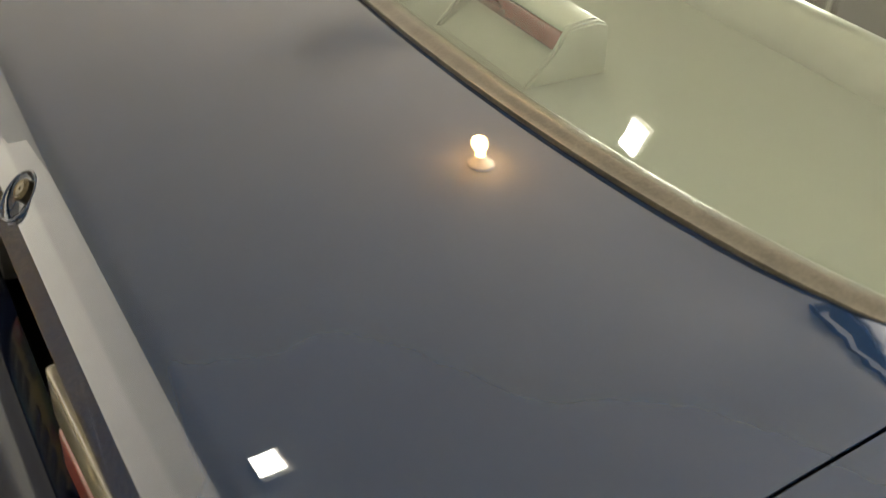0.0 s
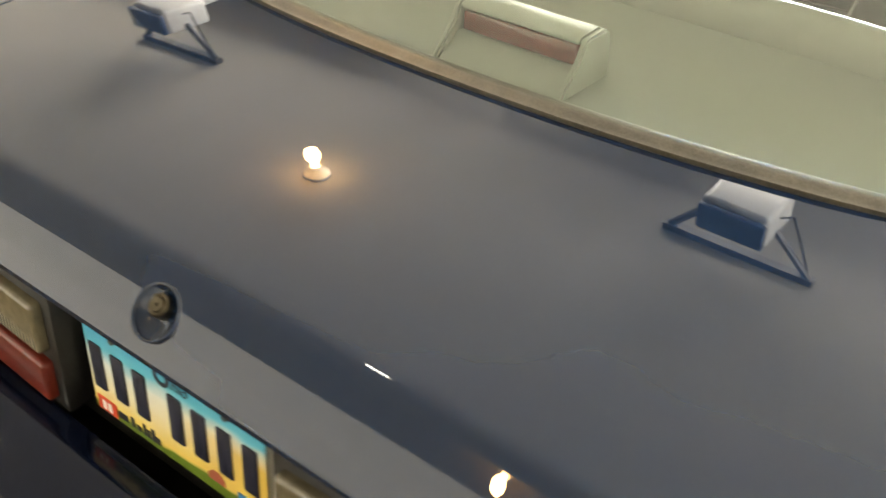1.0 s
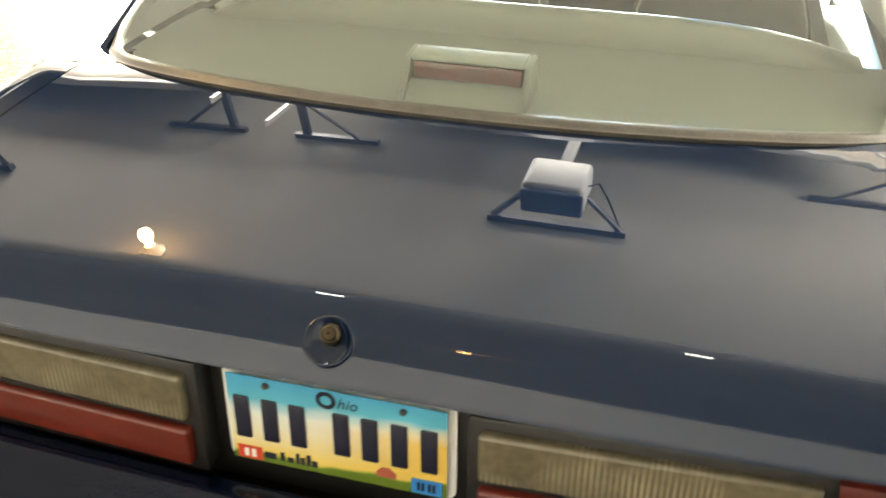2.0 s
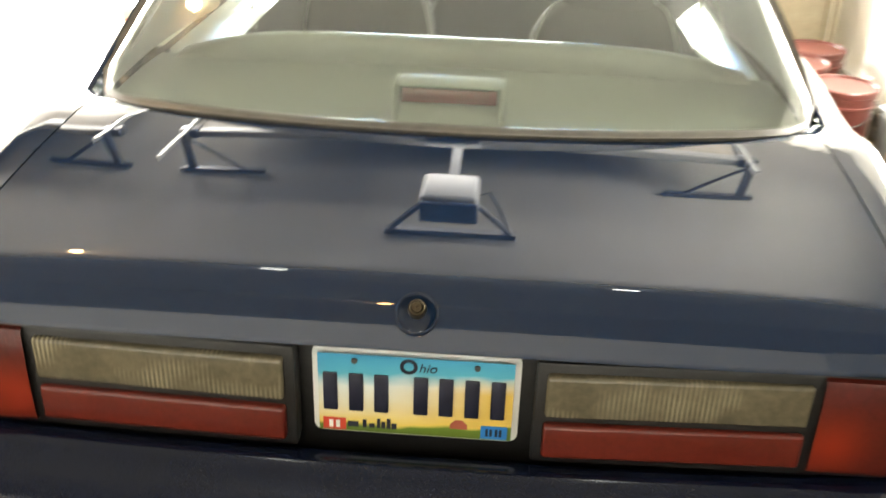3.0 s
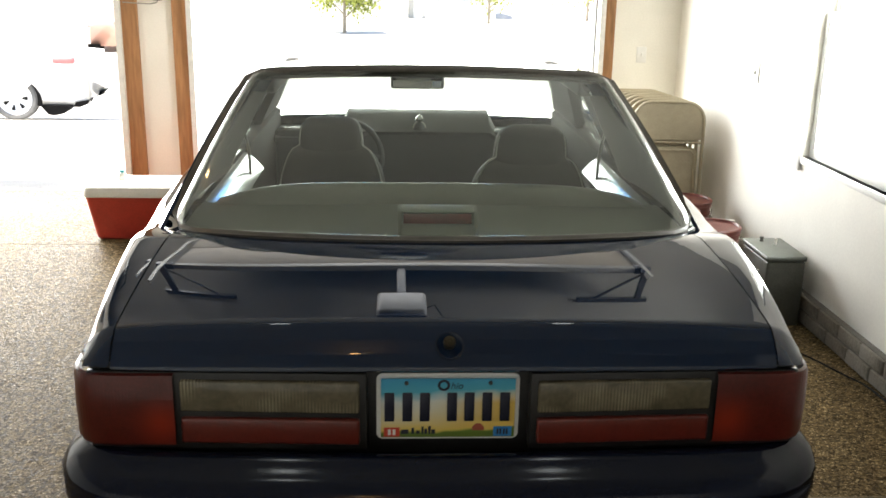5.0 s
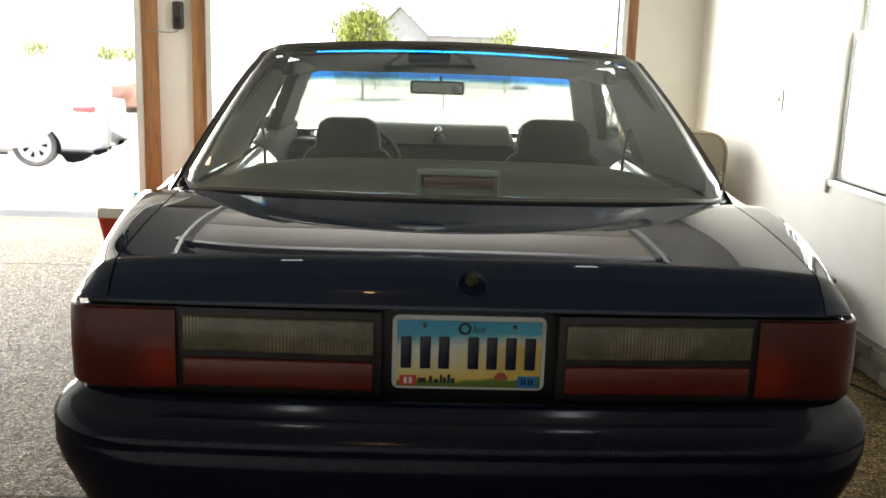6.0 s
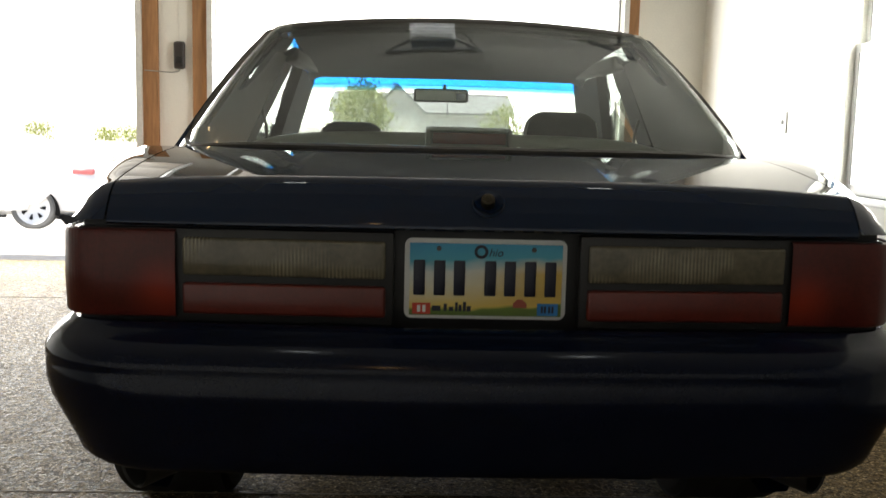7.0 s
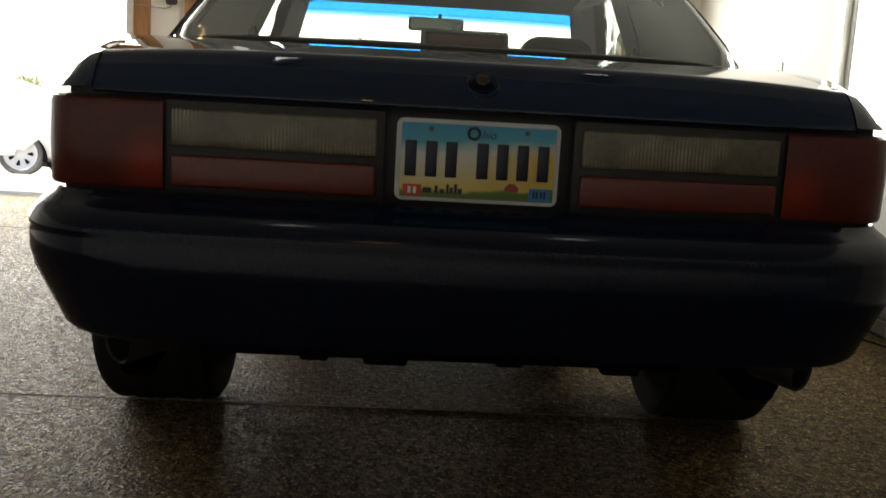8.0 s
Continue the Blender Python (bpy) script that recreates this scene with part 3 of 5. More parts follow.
def lid_line(x, fine=False):
    """Section of the boot lid at x, from its lower edge over the fold to the rear window."""
    f = fold_y(x)
    zf = deck_z(x, f)
    low = 0.857
    face = [(0.070, 0.06), (0.056, 0.36), (0.038, 0.66), (0.018, 0.885)]
    if fine:
        face = [(d, lerp(-d, [(-a, b) for a, b in face])) for d in [0.070 - 0.052 * k / 30 for k in range(31)]]
    pts = [(f - 0.066, low - 0.004), (f - 0.071, low)]
    for d, k in face + [(0.0115, 0.940), (0.0060, 0.977), (0.0, 0.996)]:
        pts.append((f - d, low + (zf - low) * k))
    end = glass_base(x / 0.736).y + 0.012
    for y in [f + 0.005, f + 0.012] + [f + 0.02 + (end - f - 0.02) * (k / 18) for k in range(19)]:
        pts.append((y, deck_z(x, y)))
    return pts


LID_X = 0.697
LID_COLUMNS = [-LID_X + 0.653 * k / 16 for k in range(16)] + [-0.044 + 0.088 * k / 40 for k in range(41)] + [0.044 + 0.653 * k / 16 for k in range(1, 17)]
LID_ROWS = len(lid_line(0, True)) - 1


def lid_surface(u, v):
    x = LID_COLUMNS[round(u * (len(LID_COLUMNS) - 1))]
    y, z = lid_line(x, True)[round(v * LID_ROWS)]
    # the seam runs inwards where the lid meets the window
    p = Vector((x * (1 - 0.05 * max(0.0, (y - 0.5) / 0.3) ** 2), y, z))
    # the round bowl pressed in about the lock
    q = LOCK.inverted() @ p
    r = math.hypot(q.x, q.y) / 0.0285
    if r < 1 and abs(q.z) < 0.02:
        p -= LOCK.to_3x3() @ Vector((0, 0, 0.011 * (1 - r * r) ** 0.75))
    return p


lid = part("trunk_lid", sheet(bmesh.new(), lid_surface, len(LID_COLUMNS) - 1, LID_ROWS, 0.004), PAINT, coupe, "glossy navy boot lid with a key lock", 50)

bm = lathe(bmesh.new(), [(0.0272, -0.0006), (0.0282, 0.0016), (0.0294, 0.0019), (0.0304, 0.0012), (0.0308, -0.002)], 48, LOCK)
part("lock_ring", bm, PAINT, lid, "thin raised ring round the lock bowl", 60)
bm = lathe(bmesh.new(), [(0.0, 0.0035), (0.0015, 0.0035), (0.002, 0.0062), (0.007, 0.0062), (0.008, 0.0045), (0.0105, 0.0062), (0.0125, 0.004), (0.0135, -0.010)], 28, LOCK @ Matrix.Translation((0, 0.008, -0.002)))
part("lock_cylinder", bm, BRASS, lid, "worn brass key cylinder")


# sides of the body
def side_line(y, z_in=None):
    """Section from the seam outwards and down: (x, y, z); z_in is given on the rear face."""
    w = half_width(y)
    sweep = 0.024 * max(0.0, 1 - max(0.0, y) / 0.15)
    if y < 0.8:
        xi = (LID_X + 0.0035) * (1 - 0.05 * max(0.0, (y - 0.5) / 0.3) ** 2)
        k = min(1.0, max(0.0, (y - 0.60) / 0.22))
        zi = (deck_z(xi, y) if z_in is None else z_in) * (1 - k) + 0.957 * k
        drop = 0.060
    elif y < 3.1:
        k = min(1, (y - 0.8) / 0.25)
        xi, zi, drop = LID_X * 0.955 + (0.775 - LID_X * 0.955) * k, 0.955, 0.05
    else:
        xi, zi, drop = 0.70, curve_through(y, [(3.1, 0.91), (3.8, 0.855), (4.4, 0.765)]), 0.05
    f = min(1.0, max(0.0, (zi - 0.857) / 0.06))
    out = [(xi, y, zi - 0.014 * f)]
    flat = min(1.0, max(0.0, (y - 0.02) / 0.48))
    flat = flat * flat * (3 - 2 * flat)               # the shoulder is flatter away from the corner
    for k in (0.0, 0.3, 0.6, 0.76, 0.86, 0.92, 0.96, 0.985, 1.0):
        fall = k ** (1.7 + 12 * flat)
        out.append((xi + (w - 0.007 - xi) * k, y + sweep * k * k, zi - drop * f * fall))
    for dx, z in ((-0.004, 0.843), (0.0, 0.72), (0.002, 0.58), (-0.006, 0.42), (-0.03, 0.30), (-0.06, 0.23), (-0.12, 0.225)):
        out.append((w + dx, y + sweep, min(z, out[9][2] - 0.004)))
    return out


rows_side = [(y, z) for y, z in lid_line(LID_X)[1:9]] + [(y, None) for y in [0.06 + 0.02 * k for k in range(24)] + [0.54 + 0.06 * k for k in range(66)] if y < 4.4]
for s in (-1, 1):
    bm = bmesh.new()
    rows = []
    for y, z in rows_side:
        rows.append([bm.verts.new((s * q[0], q[1], q[2])) for q in side_line(y, z)])
    for a, b in zip(rows, rows[1:]):
        for k in range(len(a) - 1):
            c = (a[k].co + b[k + 1].co) / 2
            if c.z < 0.66 and any((c.y - q) ** 2 + (c.z - 0.31) ** 2 < 0.36 ** 2 for q in (AXLE_R, AXLE_F)):
                continue
            if (c.z < 0.69 and c.y < 0.3) or (c.z < 0.862 and c.y < 0.10):
                continue
            bm.faces.new((a[k], a[k + 1], b[k + 1], b[k]))
    part("body_side", bm, PAINT, coupe, "navy quarter panel, door and wing")
    for q in (AXLE_R, AXLE_F):
        bm = bmesh.new()
        tube(bm, [(s * (half_width(q) + 0.001), q + 0.365 * math.cos(a), 0.31 + 0.365 * math.sin(a)) for a in [math.pi * (-0.05 + 1.1 * k / 24) for k in range(25)]], 0.012)
        part("arch_lip", bm, PAINT, coupe)
        bm = bmesh.new()
        sheet(bm, lambda u, v: (s * (0.50 + 0.34 * v), q + 0.375 * math.cos(math.pi * u), 0.31 + 0.375 * math.sin(math.pi * u)), 20, 1, 0.01)
        part("wheel_well", bm, UNDER, coupe)

# panel behind the lamps and the plate
bm = new_box(-0.748, 0.748, 0.0, 0.03, 0.64, 0.862, bevel=0.004)
part("rear_panel", bm, BLACK_TRIM, coupe, "black recessed panel between the tail lamps")
bm = new_box(-0.70, 0.70, 0.03, 0.045, 0.43, 0.85)
part("rear_bulkhead", bm, BLACK_TRIM, coupe)


def tail_lamp(s):
    def swept(bm):
        for v in bm.verts:
            v.co.y -= 0.018 * max(0.0, 1 - max(0.0, abs(v.co.x) - 0.17) / 0.42) * (1 if v.co.y < 0.0 else 0)
        return bm

    t = part("tail_lamp", swept(new_box(min(s * 0.172, s * 0.752), max(s * 0.172, s * 0.752), -0.020, 0.002, 0.672, 0.848, bevel=0.006)), BLACK_TRIM, coupe, "tail lamp with red and clear lenses")

    def lens(name, x0, x1, z0, z1, mat, label, y=-0.034):
        a, b = sorted((s * x0, s * x1))
        return part(name, swept(new_box(a, b, y, -0.015, z0, z1, bevel=0.006, seg=3)), mat, t, label)

    lens("reverse_lens", 0.187, 0.560, 0.762, 0.832, LENS_CLEAR, "smoky clear reversing lens")
    lens("stop_lens", 0.187, 0.560, 0.690, 0.748, LENS_RED, "red stop lens")
    # the outer lens wraps round the corner
    bm = bmesh.new()
    path = [(0.572, -0.034), (0.70, -0.033), (0.742, -0.028), (0.768, -0.013), (0.784, 0.008), (0.793, 0.04), (0.797, 0.10)]
    prof = [(0.682, 0.010), (0.685, 0.003), (0.692, 0.0), (0.76, -0.002), (0.835, 0.0), (0.842, 0.003), (0.845, 0.010)]

    def outer(u, v):
        i, j = round(u * (len(path) - 1)), round(v * (len(prof) - 1))
        p, q = Vector((*path[max(i - 1, 0)], 0)), Vector((*path[min(i + 1, len(path) - 1)], 0))
        d = (q - p).normalized()
        z, inn = prof[j]
        return (s * (path[i][0] - d.y * inn), path[i][1] + inn * d.x, z)

    sheet(bm, outer, len(path) - 1, len(prof) - 1, 0.0)
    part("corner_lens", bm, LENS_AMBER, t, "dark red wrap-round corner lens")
    return t


for s in (-1, 1):
    tail_lamp(s)

# the plate: its characters are plain bars
PX, PZ = 0.1525, 0.760
plate = part("licence_plate", prism(bmesh.new(), [(sx * (PX - r + r * math.cos(a)), sz * (0.076 - r + r * math.sin(a))) for r in (0.014,) for sx, sz, a0 in ((1, 1, 0), (-1, 1, 1), (-1, -1, 0), (1, -1, 1)) for a in ([math.pi / 2 * k / 5 for k in range(6)] if a0 == 0 else [math.pi / 2 * (1 - k / 5) for k in range(6)])], lambda a, b, d: (a, d, PZ + b), 0.003), WHITE_VINYL, coupe, "embossed plate with blue, white and yellow print")
plate.location = (0, -0.008, 0)


def plate_print():
    m = material("plate_print", (1, 1, 1), 0.35)
    n, l = m.node_tree.nodes, m.node_tree.links
    b = n["Principled BSDF"]
    co, sep = n.new("ShaderNodeTexCoord"), n.new("ShaderNodeSeparateXYZ")
    l.new(co.outputs["Generated"], sep.inputs[0])
    no = n.new("ShaderNodeTexNoise")
    no.inputs["Scale"].default_value = 4.0
    l.new(co.outputs["Generated"], no.inputs["Vector"])
    ad = n.new("ShaderNodeMath")
    ad.operation = "MULTIPLY_ADD"
    ad.inputs[1].default_value, ad.inputs[2].default_value = 0.18, -0.09
    l.new(no.outputs["Fac"], ad.inputs[0])
    tilt = n.new("ShaderNodeMath")
    tilt.operation = "MULTIPLY_ADD"
    tilt.inputs[1].default_value = -0.10
    l.new(sep.outputs["X"], tilt.inputs[0])
    l.new(sep.outputs["Z"], tilt.inputs[2])
    s2 = n.new("ShaderNodeMath")
    s2.operation = "ADD"
    l.new(tilt.outputs[0], s2.inputs[0])
    l.new(ad.outputs[0], s2.inputs[1])
    r = n.new("ShaderNodeValToRGB")
    e = r.color_ramp.elements
    e[0].position, e[0].color = 0.0, (0.10, 0.16, 0.02, 1)
    e[1].position, e[1].color = 1.0, (0.04, 0.32, 0.55, 1)
    for p, c in ((0.06, (0.12, 0.2, 0.03, 1)), (0.10, (0.75, 0.55, 0.12, 1)), (0.36, (0.72, 0.68, 0.50, 1)), (0.60, (0.68, 0.71, 0.66, 1)), (0.74, (0.08, 0.42, 0.55, 1))):
        k = e.new(p)
        k.color = c
    l.new(s2.outputs[0], r.inputs["Fac"])
    y2 = n.new("ShaderNodeMapRange")
    y2.inputs["From Min"].default_value, y2.inputs["From Max"].default_value = 0.35, 0.9
    l.new(sep.outputs["X"], y2.inputs["Value"])
    hi = n.new("ShaderNodeMapRange")
    hi.inputs["From Min"].default_value, hi.inputs["From Max"].default_value = 0.72, 0.5
    l.new(s2.outputs[0], hi.inputs["Value"])
    lo = n.new("ShaderNodeMapRange")
    lo.inputs["From Min"].default_value, lo.inputs["From Max"].default_value = 0.06, 0.12
    l.new(s2.outputs[0], lo.inputs["Value"])
    mu, mu2 = n.new("ShaderNodeMath"), n.new("ShaderNodeMath")
    mu.operation = mu2.operation = "MULTIPLY"
    l.new(y2.outputs[0], mu.inputs[0])
    l.new(hi.outputs[0], mu.inputs[1])
    l.new(mu.outputs[0], mu2.inputs[0])
    l.new(lo.outputs[0], mu2.inputs[1])
    mx = n.new("ShaderNodeMix")
    mx.data_type = "RGBA"
    mx.inputs["B"].default_value = (0.68, 0.46, 0.10, 1)
    l.new(mu2.outputs[0], mx.inputs["Factor"])
    l.new(r.outputs["Color"], mx.inputs["A"])
    l.new(mx.outputs["Result"], b.inputs["Base Color"])
    return m


part("print", new_box(-0.143, 0.143, -0.0095, -0.0085, PZ - 0.068, PZ + 0.068), plate_print(), plate)
INK = material("navy_ink", (0.012, 0.014, 0.03), 0.4)
for x in (-0.125, -0.087, -0.050, 0.008, 0.045, 0.083, 0.121):
    part("character_bar", new_box(x - 0.0105, x + 0.0105, -0.0118, -0.0094, PZ - 0.030, PZ + 0.036, bevel=0.002), INK, plate)
part("sticker", new_box(-0.137, -0.103, -0.0105, -0.0094, PZ - 0.066, PZ - 0.045), material("red_sticker", (0.6, 0.06, 0.03), 0.4), plate, "red corner sticker")
part("sticker", new_box(0.098, 0.137, -0.0105, -0.0094, PZ - 0.066, PZ - 0.043), material("blue_sticker", (0.02, 0.2, 0.5), 0.4), plate, "blue corner sticker")
for x in (-0.125, -0.115):
    part("sticker_bar", new_box(x - 0.003, x + 0.003, -0.0112, -0.0104, PZ - 0.062, PZ - 0.049), WHITE_VINYL, plate)
for x in (0.107, 0.113, 0.121, 0.127):
    part("sticker_bar", new_box(x - 0.002, x + 0.002, -0.0112, -0.0104, PZ - 0.061, PZ - 0.048), INK, plate)
bm = bmesh.new()
for k, (x, w, h) in enumerate(((-0.092, 0.016, 0.010), (-0.075, 0.006, 0.014), (-0.064, 0.008, 0.008), (-0.054, 0.005, 0.017), (-0.047, 0.006, 0.012), (-0.039, 0.006, 0.018), (-0.031, 0.008, 0.010))):
    box(bm, x - w / 2, x + w / 2, -0.0101, -0.0094, PZ - 0.060, PZ - 0.060 + h)
part("skyline", bm, INK, plate)
part("barn", prism(bmesh.new(), [(0.052, -0.052), (0.078, -0.052), (0.078, -0.044), (0.070, -0.036), (0.060, -0.036), (0.052, -0.044)], lambda a, b, d: (a, -0.0094 - d, PZ + b), 0.0007), material("barn_red", (0.35, 0.08, 0.05), 0.5), plate)
for x in (-0.089, 0.089):
    part("screw", rod(bmesh.new(), (x, -0.008, PZ + 0.058), (x, -0.013, PZ + 0.058), 0.005, 0.004, 12), STEEL, plate)
txt = bpy.data.curves.new("state_name", "FONT")
txt.body, txt.size, txt.align_x, txt.extrude, txt.shear = "hio", 0.021, "LEFT", 0.0004, 0.25
word = new("state_name", txt)
dg = bpy.context.evaluated_depsgraph_get()
me = bpy.data.meshes.new_from_object(word.evaluated_get(dg))
bpy.data.objects.remove(word)
me.transform(Matrix.Translation((0.004, -0.0102, PZ + 0.045)) @ pose(0, 0, 0, 90))
me.materials.append(INK)
ring = lathe(bmesh.new(), [(0.0075, 0.0), (0.0130, 0.0), (0.0130, 0.0008), (0.0075, 0.0008), (0.0075, 0.0)], 28, Matrix.Translation((-0.010, -0.0098, PZ + 0.053)) @ pose(0, 0, 0, 90))
ring.from_mesh(me)
bpy.data.meshes.remove(me)
part("state_name", ring, INK, plate)

# rear bumper
def bumper_path():
    P = []
    R = 0.13
    P += [(0.712, 0.56), (0.712, 0.42), (0.708, 0.28), (0.702, 0.16)]
    cx, cy = 0.70 - R, 0.075
    for k in range(9):
        a = math.pi / 2 * k / 8
        P.append((cx + R * math.cos(a), cy - (R - 0.005) * math.sin(a)))
    for x in (0.50, 0.42, 0.34, 0.26, 0.18, 0.09, 0.0):
        P.append((x, -0.050 - 0.018 * (1 - (x / 0.57) ** 2)))
    return P


half = bumper_path()
PATHB = half + [(-x, y) for x, y in half[-2::-1]]
# offset from the line at the middle, at the sides, and height
BPROF = [(-0.03, -0.03, 0.668), (0.0, 0.075, 0.678), (0.012, 0.090, 0.678), (0.022, 0.098, 0.668), (0.058, 0.114, 0.656), (0.088, 0.128, 0.641), (0.100, 0.137, 0.624), (0.104, 0.140, 0.614), (0.1005, 0.136, 0.605), (0.1045, 0.139, 0.596), (0.107, 0.138, 0.568), (0.105, 0.128, 0.532), (0.099, 0.107, 0.492), (0.092, 0.087, 0.455), (0.087, 0.076, 0.432), (0.080, 0.066, 0.424), (0.05, 0.02, 0.422), (0.0, -0.02, 0.422)]


def bumper_f(u, v):
    i, j = round(u * (len(PATHB) - 1)), round(v * (len(BPROF) - 1))
    p, q = Vector(PATHB[max(i - 1, 0)]), Vector(PATHB[min(i + 1, len(PATHB) - 1)])
    d = (q - p).normalized()
    out = Vector((d.y, -d.x))
    if out.dot(Vector((PATHB[i][0] * 0.3, PATHB[i][1] - 0.6))) < 0:
        out = -out
    k = abs(out.x) ** 1.5
    a, b, z = BPROF[j]
    o = a + (b - a) * k
    return (PATHB[i][0] + out.x * o, PATHB[i][1] + out.y * o, z)


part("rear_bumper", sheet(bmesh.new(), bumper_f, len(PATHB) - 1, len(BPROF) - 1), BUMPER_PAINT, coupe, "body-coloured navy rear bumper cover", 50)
bm = sheet(bmesh.new(), lambda u, v: (-0.62 + 1.24 * u, -0.10 + 0.12 * v + 0.03 * abs(2 * u - 1) ** 3, 0.424 - 0.02 * v), 20, 3, 0.012)
part("lower_valance", bm, BLACK_TRIM, coupe, "black valance below the bumper")

# underneath
part("underbody", new_box(-0.62, 0.62, 0.62, 4.1, 0.19, 0.36, bevel=0.02), UNDER, coupe)
# unseen low box, added to block light passing beneath the car
part("under_car_light_block", new_box(-0.64, 0.64, 1.45, 4.2, 0.065, 0.20, bevel=0.02), UNDER, coupe)
part("fuel_tank", new_box(-0.47, 0.47, 0.12, 0.62, 0.345, 0.43, bevel=0.03, seg=3), UNDER, coupe)
for x, w, h in ((-0.30, 0.030, 0.012), (-0.155, 0.045, 0.016), (0.10, 0.03, 0.010), (0.33, 0.040, 0.018)):
    part("tank_strap", new_box(x - w, x + w, 0.10, 0.20, 0.345 - h, 0.36, bevel=0.008), UNDER, coupe)
bm = bmesh.new()
rod(bm, (-0.62, AXLE_R, 0.30), (0.62, AXLE_R, 0.30), 0.04)
bmesh.ops.create_icosphere(bm, subdivisions=2, radius=0.12, matrix=Matrix.Translation((0, AXLE_R, 0.30)))
part("rear_axle", bm, UNDER, coupe)
for s in (-1, 1):
    bm = bmesh.new()
    tube(bm, [(s * 0.48, 0.85, 0.40), (s * 0.50, 0.5, 0.40), (s * 0.54, 0.25, 0.398), (s * 0.58, 0.12, 0.392), (s * 0.62, 0.04, 0.386)], 0.03, 14)
    pipe = part("tail_pipe", bm, DARK_STEEL, coupe, "dull steel exhaust pipe")
    bm = lathe(bmesh.new(), [(0.031, 0.0), (0.039, 0.002), (0.041, 0.100), (0.039, 0.104), (0.036, 0.100), (0.034, 0.02), (0.0, 0.018)], 24, Matrix.Translation((s * 0.595, 0.07, 0.392)) @ Vector((s * 0.62, -0.76, -0.07)).to_track_quat("Z", "Y").to_matrix().to_4x4())
    part("tail_pipe_tip", bm, DARK_STEEL, pipe, "dark steel outlet")
    bm = new_box(s * 0.50 - 0.07, s * 0.50 + 0.07, 0.26, 0.68, 0.34, 0.46, bevel=0.05, seg=4)
    part("muffler", bm, UNDER, coupe)


def wheel(x, y, s):
    m = Matrix.Translation((x, y, TYRE_R - RIDE)) @ pose(0, 0, 0, 0, 90 * s, 0)
    h = 0.158
    R = TYRE_R
    prof = [(0.20, -h + 0.02), (0.235, -h + 0.004), (0.27, -h), (R - 0.022, -h + 0.006), (R - 0.006, -h + 0.022)]
    for k in range(5):
        z = -h + 0.035 + (2 * h - 0.07) * k / 4
        prof += [(R - 0.001, z - 0.016), (R, z + 0.014), (R - 0.007, z + 0.017)] if k < 4 else [(R - 0.001, z - 0.016), (R - 0.001, z)]
    prof += [(R - 0.006, h - 0.022), (R - 0.022, h - 0.006), (0.27, h), (0.235, h - 0.004), (0.20, h - 0.02)]
    w = part("wheel", lathe(bmesh.new(), [(0.20, -0.10), (0.205, -0.095), (0.19, 0.0), (0.205, 0.095), (0.20, 0.10), (0.185, 0.09), (0.18, 0.0), (0.185, -0.09), (0.20, -0.10)], 40, m), ALLOY, coupe, "alloy wheel with a black tyre")
    part("tyre", lathe(bmesh.new(), prof, 56, m), RUBBER, w, "black road tyre")
    bm = bmesh.new()
    for k in range(5):
        a = 2 * math.pi * k / 5
        c, d = math.cos(a), math.sin(a)
        prism(bm, [(0.03, -0.025), (0.19, -0.03), (0.19, 0.03), (0.03, 0.025)], lambda p, q, e: (p * c - q * d, p * d + q * c, 0.05 + e), 0.02)
    lathe(bm, [(0, 0.07), (0.05, 0.07), (0.055, 0.05), (0.055, 0.03), (0, 0.03)], 24)
    bmesh.ops.transform(bm, matrix=m, verts=bm.verts)
    part("spokes", bm, ALLOY, w)


for s in (-1, 1):
    wheel(s * 0.785, AXLE_R, s)
    wheel(s * 0.715, AXLE_F, s)

# rear window and its moulding
pane = part("rear_window", sheet(bmesh.new(), lambda u, v: glass_at(1.5 * (2 * u - 1) - 0.5 * (2 * u - 1) ** 3, v), 56, 20, 0.004), GLASS, coupe, "curved tinted rear window")
pane.visible_shadow = False


def edge_line():
    out = []
    for k in range(33):
        out.append((-1 + 2 * k / 32, 0.0))
    for k in range(1, 15):
        out.append((1.0, k / 14))
    for k in range(1, 33):
        out.append((1 - 2 * k / 32, 1.0))
    for k in range(1, 14):
        out.append((-1.0, 1 - k / 14))
    return out


bm = bmesh.new()
EL = edge_line()
ring = []
for s_, v_ in EL:
    p = glass_at(s_, v_)
    if v_ == 0.0 and abs(s_) < 1:
        o = Vector((0, -1.0, -0.16))
    elif v_ == 1.0 and abs(s_) < 1:
        o = Vector((0, 0.8, 0.4))
    else:
        o = Vector((0.9 * s_, -0.15 if v_ < 0.5 else 0.15, 0.0))
    o = o.normalized() * (0.45 if abs(s_) == 1 and v_ < 0.08 else 1.0)
    n = Vector((0.25 * s_, -0.42, 0.86)).normalized()
    ring.append([bm.verts.new(p + o * a + n * b) for a, b in ((-0.022, 0.001), (-0.019, 0.003), (-0.002, 0.005), (0.004, 0.0025), (0.013, 0.003), (0.016, -0.003), (0.015, -0.016), (-0.022, -0.010))])
for i in range(len(ring)):
    a, b = ring[i], ring[(i + 1) % len(ring)]
    for k in range(len(a)):
        bm.faces.new((a[k], a[(k + 1) % len(a)], b[(k + 1) % len(a)], b[k]))
part("window_moulding", bm, MOULDING, coupe, "dark rubber window moulding", 60)

